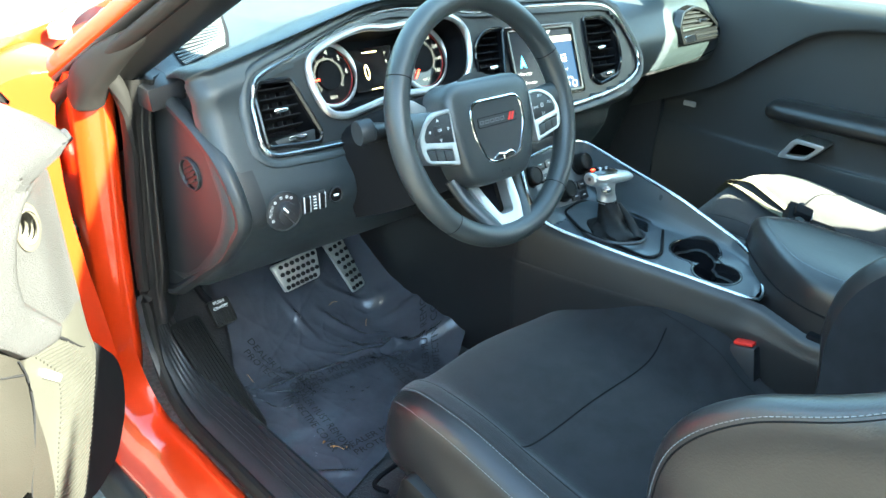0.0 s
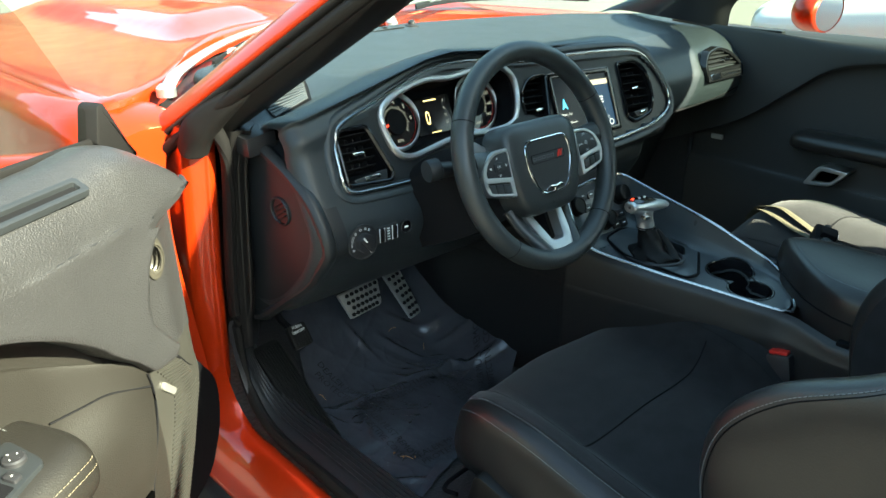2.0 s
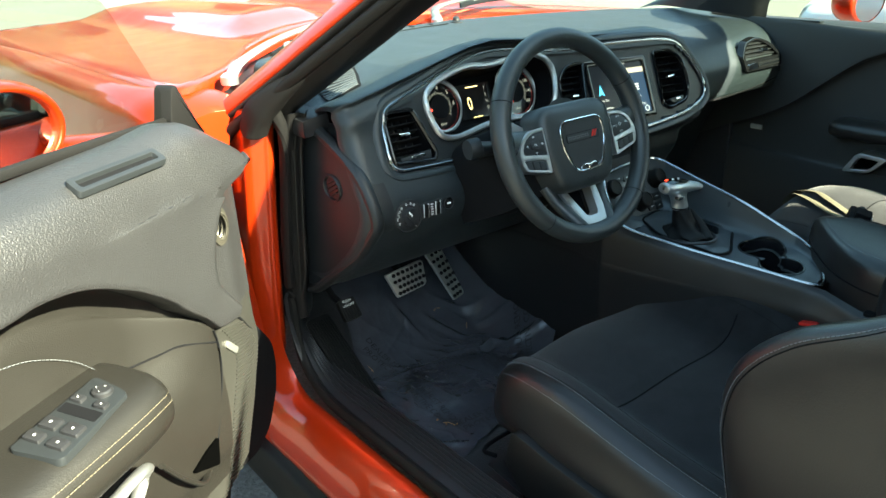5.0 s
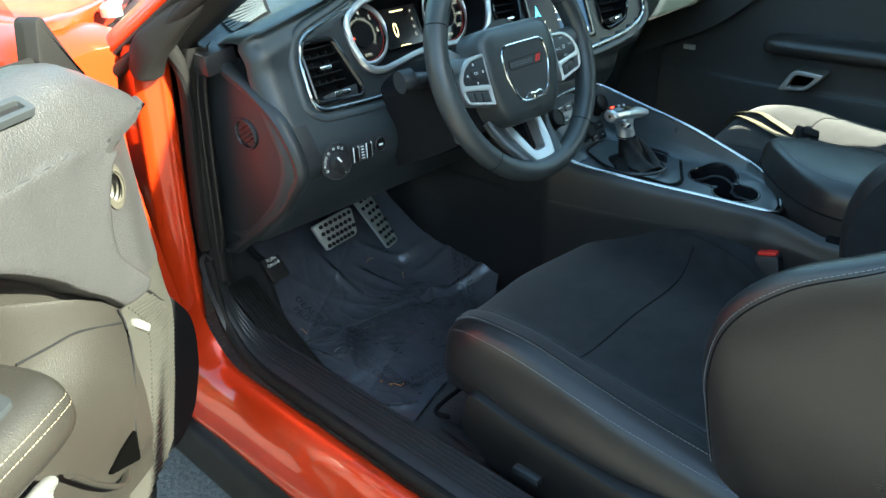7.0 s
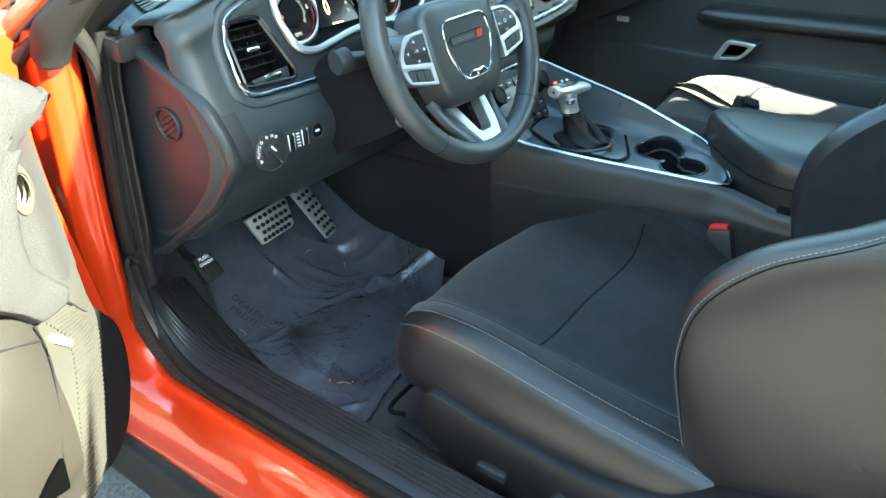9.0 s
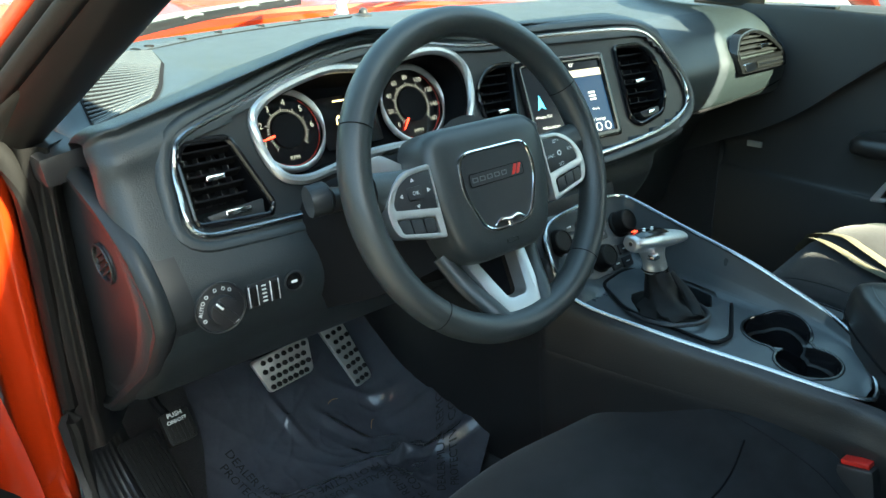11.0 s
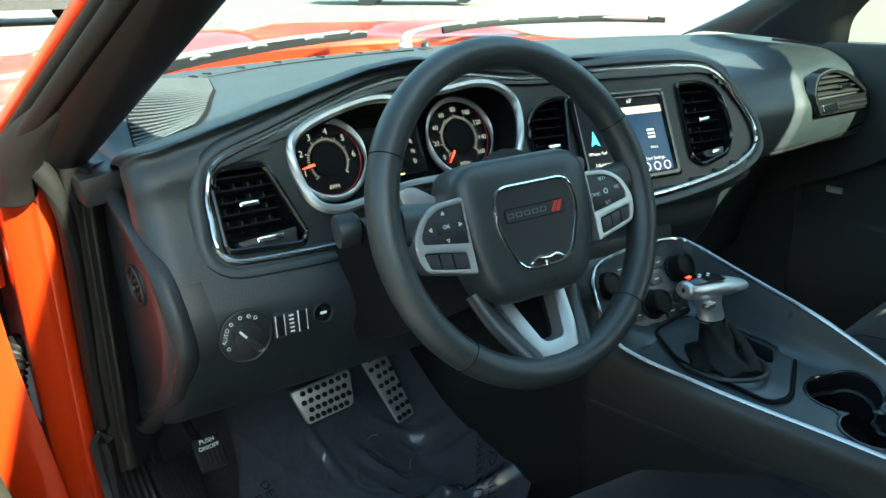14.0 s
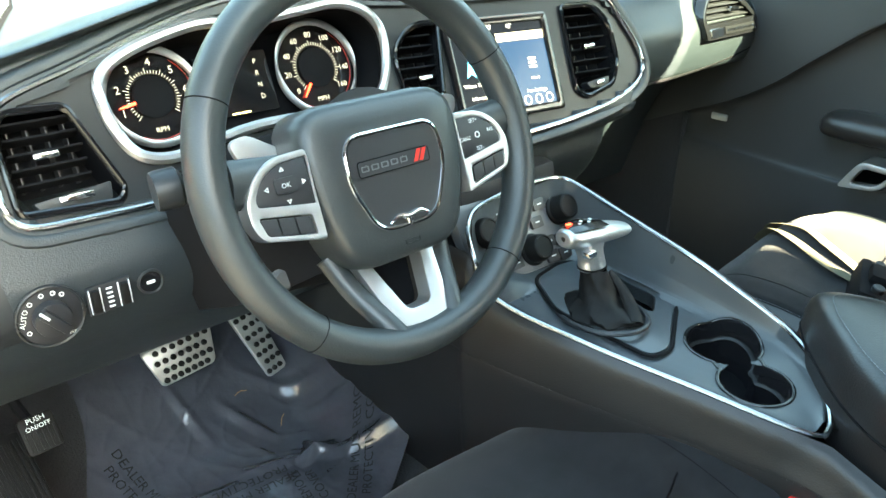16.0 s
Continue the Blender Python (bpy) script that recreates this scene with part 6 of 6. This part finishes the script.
    mr = part("mirror_housing", loft([ell(.250, -.300, .965, .010, .006), ell(.250, -.295, .965, .055, .036), ell(.255, -.280, .966, .088, .056), ell(.268, -.250, .969, .106, .068), ell(.284, -.220, .971, .107, .070), ell(.294, -.200, .972, .104, .067), ell(.297, -.192, .972, .099, .062), ell(.298, -.194, .972, .093, .057), ell(.298, -.204, .972, .092, .056)], 36, 44), M["paint"], t, "red-orange mirror housing")
    part("mirror_glass", plate([(p.x, p.y) for p in circle(1, 36)], -.004, .0, place=lambda x, z, d: Vector((.298 + .094 * x, -.202 + d, .972 + .058 * z))), M["mirror"], mr, "mirror glass")
    part("mirror_arm", loft([[Vector((.12 + .045 * math.cos(a), -.10, .935 + .022 * math.sin(a))) for a in (i * math.pi / 8 for i in range(17))],
                             [Vector((.135 + .040 * math.cos(a), -.17, .925 + .018 * math.sin(a))) for a in (i * math.pi / 8 for i in range(17))],
                             [Vector((.17 + .05 * math.cos(a), -.24, .92 + .02 * math.sin(a))) for a in (i * math.pi / 8 for i in range(17))]], 12, 30), M["paint"], mr)
    for piece in mr, *mr.children:
        piece.data.transform(Matrix.Translation((-.040, 0, -.010)))
    return t


driver_door()


# ---- passenger's door ----
def passenger_door():
    t = thing("passenger_door", "closed passenger door with black trim and satin handle", "car door")
    secs = []
    for y in (.42, .36, .30, .22, .14, .05, -.037, -.12, -.2, -.5, -.9):
        x = .66 - .02 * smooth(.42, .0, y)
        zs = lerp(-y, [-.42, -.30, -.22, -.14, -.05, .037, .12, .2], [.64, .69, .722, .765, .832, .893, .915, .920])
        secs.append([(x + .05, y, .975), (x + .005, y, .967), (x - .012, y, .955), (x - .015, y, zs + .014), (x - .011, y, zs + .003), (x + .008, y, zs - .012), (x + .014, y, zs * .5 + .32),
                     (x + .012, y, .625), (x + .004, y, .60), (x, y, .50), (x + .01, y, .30)])
    part("trim_panel", loft(secs, 60, 70), M["trimblack"], t, "black door trim with a sweeping upper edge")
    secs = []
    for y, g in ((.030, .05), (.026, .5), (.012, .85), (-.02, 1), (-.10, 1.03), (-.30, 1.05), (-.80, 1.0)):
        secs.append([(.66, y, .715 + .028 * g), (.645 - .02 * g, y, .715 + .028 * g), (.640 - .045 * g, y, .715 + .018 * g), (.640 - .050 * g, y, .712), (.642 - .035 * g, y, .712 - .014 * g), (.66, y, .712 - .018 * g)])
    part("armrest", loft(secs, 40, 30), M["leather"], t, "padded black armrest on the passenger door")
    hnd = [(-.031, .616), (-.062, .671), (-.137, .667), (-.100, .623)]
    hd = part("door_handle", plate(rounded(hnd, [.010, .016, .010, .016]), -.050, .003, [rounded([(-.052, .627), (-.068, .659), (-.116, .657), (-.094, .631)], [.006, .010, .006, .010])], bevel=.003, place=lambda y, z, d: Vector((.600 - d, y, z))), M["satin"], t, "satin silver door handle bezel")
    part("handle_cup", plate(rounded([(-.048, .622), (-.066, .664), (-.124, .662), (-.096, .627)], .006), -.020, -.017, place=lambda y, z, d: Vector((.600 - d, y, z))), M["void"], hd)
    part("badge", box(.645, .235, .680, .006, .035, .014, .003), M["satin"], t)
    part("demister_slot", box(.655, .18, .972, .022, .15, .006, .002), M["panel"], t)
    gl = part("door_glass", loft([[(.685, .40, .975), (.685, -.86, .975)], [(.63, .10, 1.15), (.63, -.86, 1.15)], [(.575, -.25, 1.29), (.56, -.86, 1.33)]], 8, 6), M["tint"], t, "tinted door glass")
    part("outer_skin", loft([[(.78, .50, .94), (.80, -.9, .94)], [(.83, .50, .6), (.84, -.9, .6)], [(.80, .50, .27), (.80, -.9, .27)]], 8, 8), M["paint"], t)
    mr = part("mirror_housing", loft([[Vector((.90 + s * .11 * math.cos(a), .36 + .05 * (1 - s * s) ** .5, 1.0 + s * .06 * math.sin(a))) for a in (i * math.pi / 10 for i in range(21))] for s in (.1, .5, .8, 1.0)] +
                                     [[Vector((.90 + s * .11 * math.cos(a), .36 - d, 1.0 + s * .06 * math.sin(a))) for a in (i * math.pi / 10 for i in range(21))] for s, d in ((1.0, .03), (.88, .04))], 20, 30), M["paint"], t, "red-orange mirror housing")
    part("mirror_glass", plate(circle(1, 28), -.004, 0, place=lambda x, z, d: Vector((.90 + .097 * x, .322 - d, 1.0 + .052 * z))), M["mirror"], mr)
    for piece in mr, *mr.children:
        piece.data.transform(Matrix.Translation((.07, -.20, 0)))


passenger_door()


# ---- camera left on the passenger seat ----
def photo_camera():
    place = Matrix.Translation((.215, -.232, .618)) @ pose(0, 0, 0, -14, 8, 200) @ Matrix.Scale(.72, 4)
    t = thing("photo_camera", "black camera with an olive strap lying on the passenger seat", "camera", place)
    part("body", box(0, 0, 0, .12, .06, .07, .010), M["deep"], t)
    part("lens", lathe([(.03, 0), (.032, .02), (.033, .06), (.028, .065), (.026, .058), (.001, .055)], 28, m=Matrix.Translation((0, .03, 0)) @ pose(0, 0, 0, -90)), M["deep"], t)
    part("prism", box(0, .005, .042, .045, .045, .022, .008), M["deep"], t)
    for x, r in ((.042, .011), (-.040, .009)):
        part("dial", lathe([(r, 0), (r, .008), (r - .002, .010), (.001, .010)], 20, m=Matrix.Translation((x, 0, .035))), M["panel"], t, "ribbed control dial")
    part("name_bar", box(0, .029, .040, .026, .002, .006, .001), M["white"], t)
    strap = mat("olive_webbing", (.085, .075, .045), .8, grain=.5)
    back = place.inverted()
    seat_z = lambda x, y: min(SEAT_TOP["passenger_seat"], key=lambda p: (p.x - x) ** 2 + (p.y - y) ** 2).z
    for name, pts in (("strap", ((.235, -.215), (.240, -.165), (.262, -.115), (.300, -.060), (.345, -.022), (.400, -.010), (.455, -.030))), ("strap", ((.260, -.205), (.275, -.150), (.300, -.105), (.330, -.050), (.370, -.020)))):
        lie = cr([(x, y, seat_z(x, y) + .006) for x, y in pts], 40)
        part(name, tube([back @ p for p in lie], .0125, .0014, 8), strap, t, "woven olive strap lying on the seat")


photo_camera()


# ---- other vehicles in the car park ----
def parked_car(x, y, rz, colour, label):
    paint = mat("parked_paint", colour, .3, coat=1.0, vary=.03)
    t = thing("parked_car", label, "car", Matrix.Translation((x, y, rise(y))) @ pose(0, 0, 0, 0, 0, rz), group="parked cars")
    sides = []
    for xx, w in ((-2.3, .70), (-2.2, .85), (-1.0, .92), (1.0, .92), (2.1, .86), (2.3, .72)):
        zt = .82 if xx > 1.0 else .95
        sides.append([(xx, -w, .28), (xx, -w - .02, .6), (xx, -w + .04, zt), (xx, 0, zt + .05), (xx, w - .04, zt), (xx, w + .02, .6), (xx, w, .28)])
    part("body", loft(sides, 30, 40), paint, t)
    cab = [[(-1.9, -.7, .95), (-1.9, .7, .95)], [(-1.2, -.58, 1.42), (-1.2, .58, 1.42)], [(.1, -.58, 1.45), (.1, .58, 1.45)], [(1.0, -.72, .92), (1.0, .72, .92)]]
    part("cabin", loft(cab, 20, 4), M["gloss"], t)
    for s in (-1, 1):
        part("cabin_side", grid([[(-1.9, s * .7, .95), (-1.2, s * .58, 1.42)], [(-.5, s * .75, .95), (-.5, s * .58, 1.44)], [(1.0, s * .72, .92), (.1, s * .58, 1.45)]]), M["gloss"], t)
        for xx in (-1.4, 1.4):
            part("wheel", lathe([(.02, 0), (.20, 0), (.21, .02), (.32, .02), (.335, -.03), (.335, -.2), (.3, -.22)], 32, m=Matrix.Translation((xx, s * .86, .335)) @ pose(0, 0, 0, -90 * s)), M["rubber"], t)
    return t


parked_car(.7, 17.4, 0, (.02, .02, .022), "dark parked car across the car park")
parked_car(12.0, 19.5, -35, (.03, .04, .035), "dark grey-green parked car further along the row")
parked_car(3.5, -1.1, 87, (.7, .7, .7), "white parked car in the next bay")


# ---- distance ----
def tree_belt():
    """A far belt of trees that closes the car park all round."""
    rng = random.Random(9)
    rows = []
    for k in range(6):
        f = k / 5
        row = []
        for i in range(160):
            a = 2 * math.pi * i / 160
            q = Vector((math.cos(a) * 6, math.sin(a) * 6, f * 2))
            rr = 62 - 4 * f + 5.0 * noise.noise(q * 2.3)
            row.append((rr * math.cos(a), rr * math.sin(a), f * (15 + 6.0 * noise.noise(q) + 4.0 * noise.noise(q * 4)) + rise(rr * math.sin(a)) - .1))
        rows.append(row)
    ob = part("backdrop", grid(rows, close_v=True), mat("far_trees", (.055, .065, .028), .95, grain=1.0, grain_size=.6, vary=.5, vary_size=1.5))
    tagged(ob, "far belt of olive green trees round the car park", "trees", kind="structure")


tree_belt()
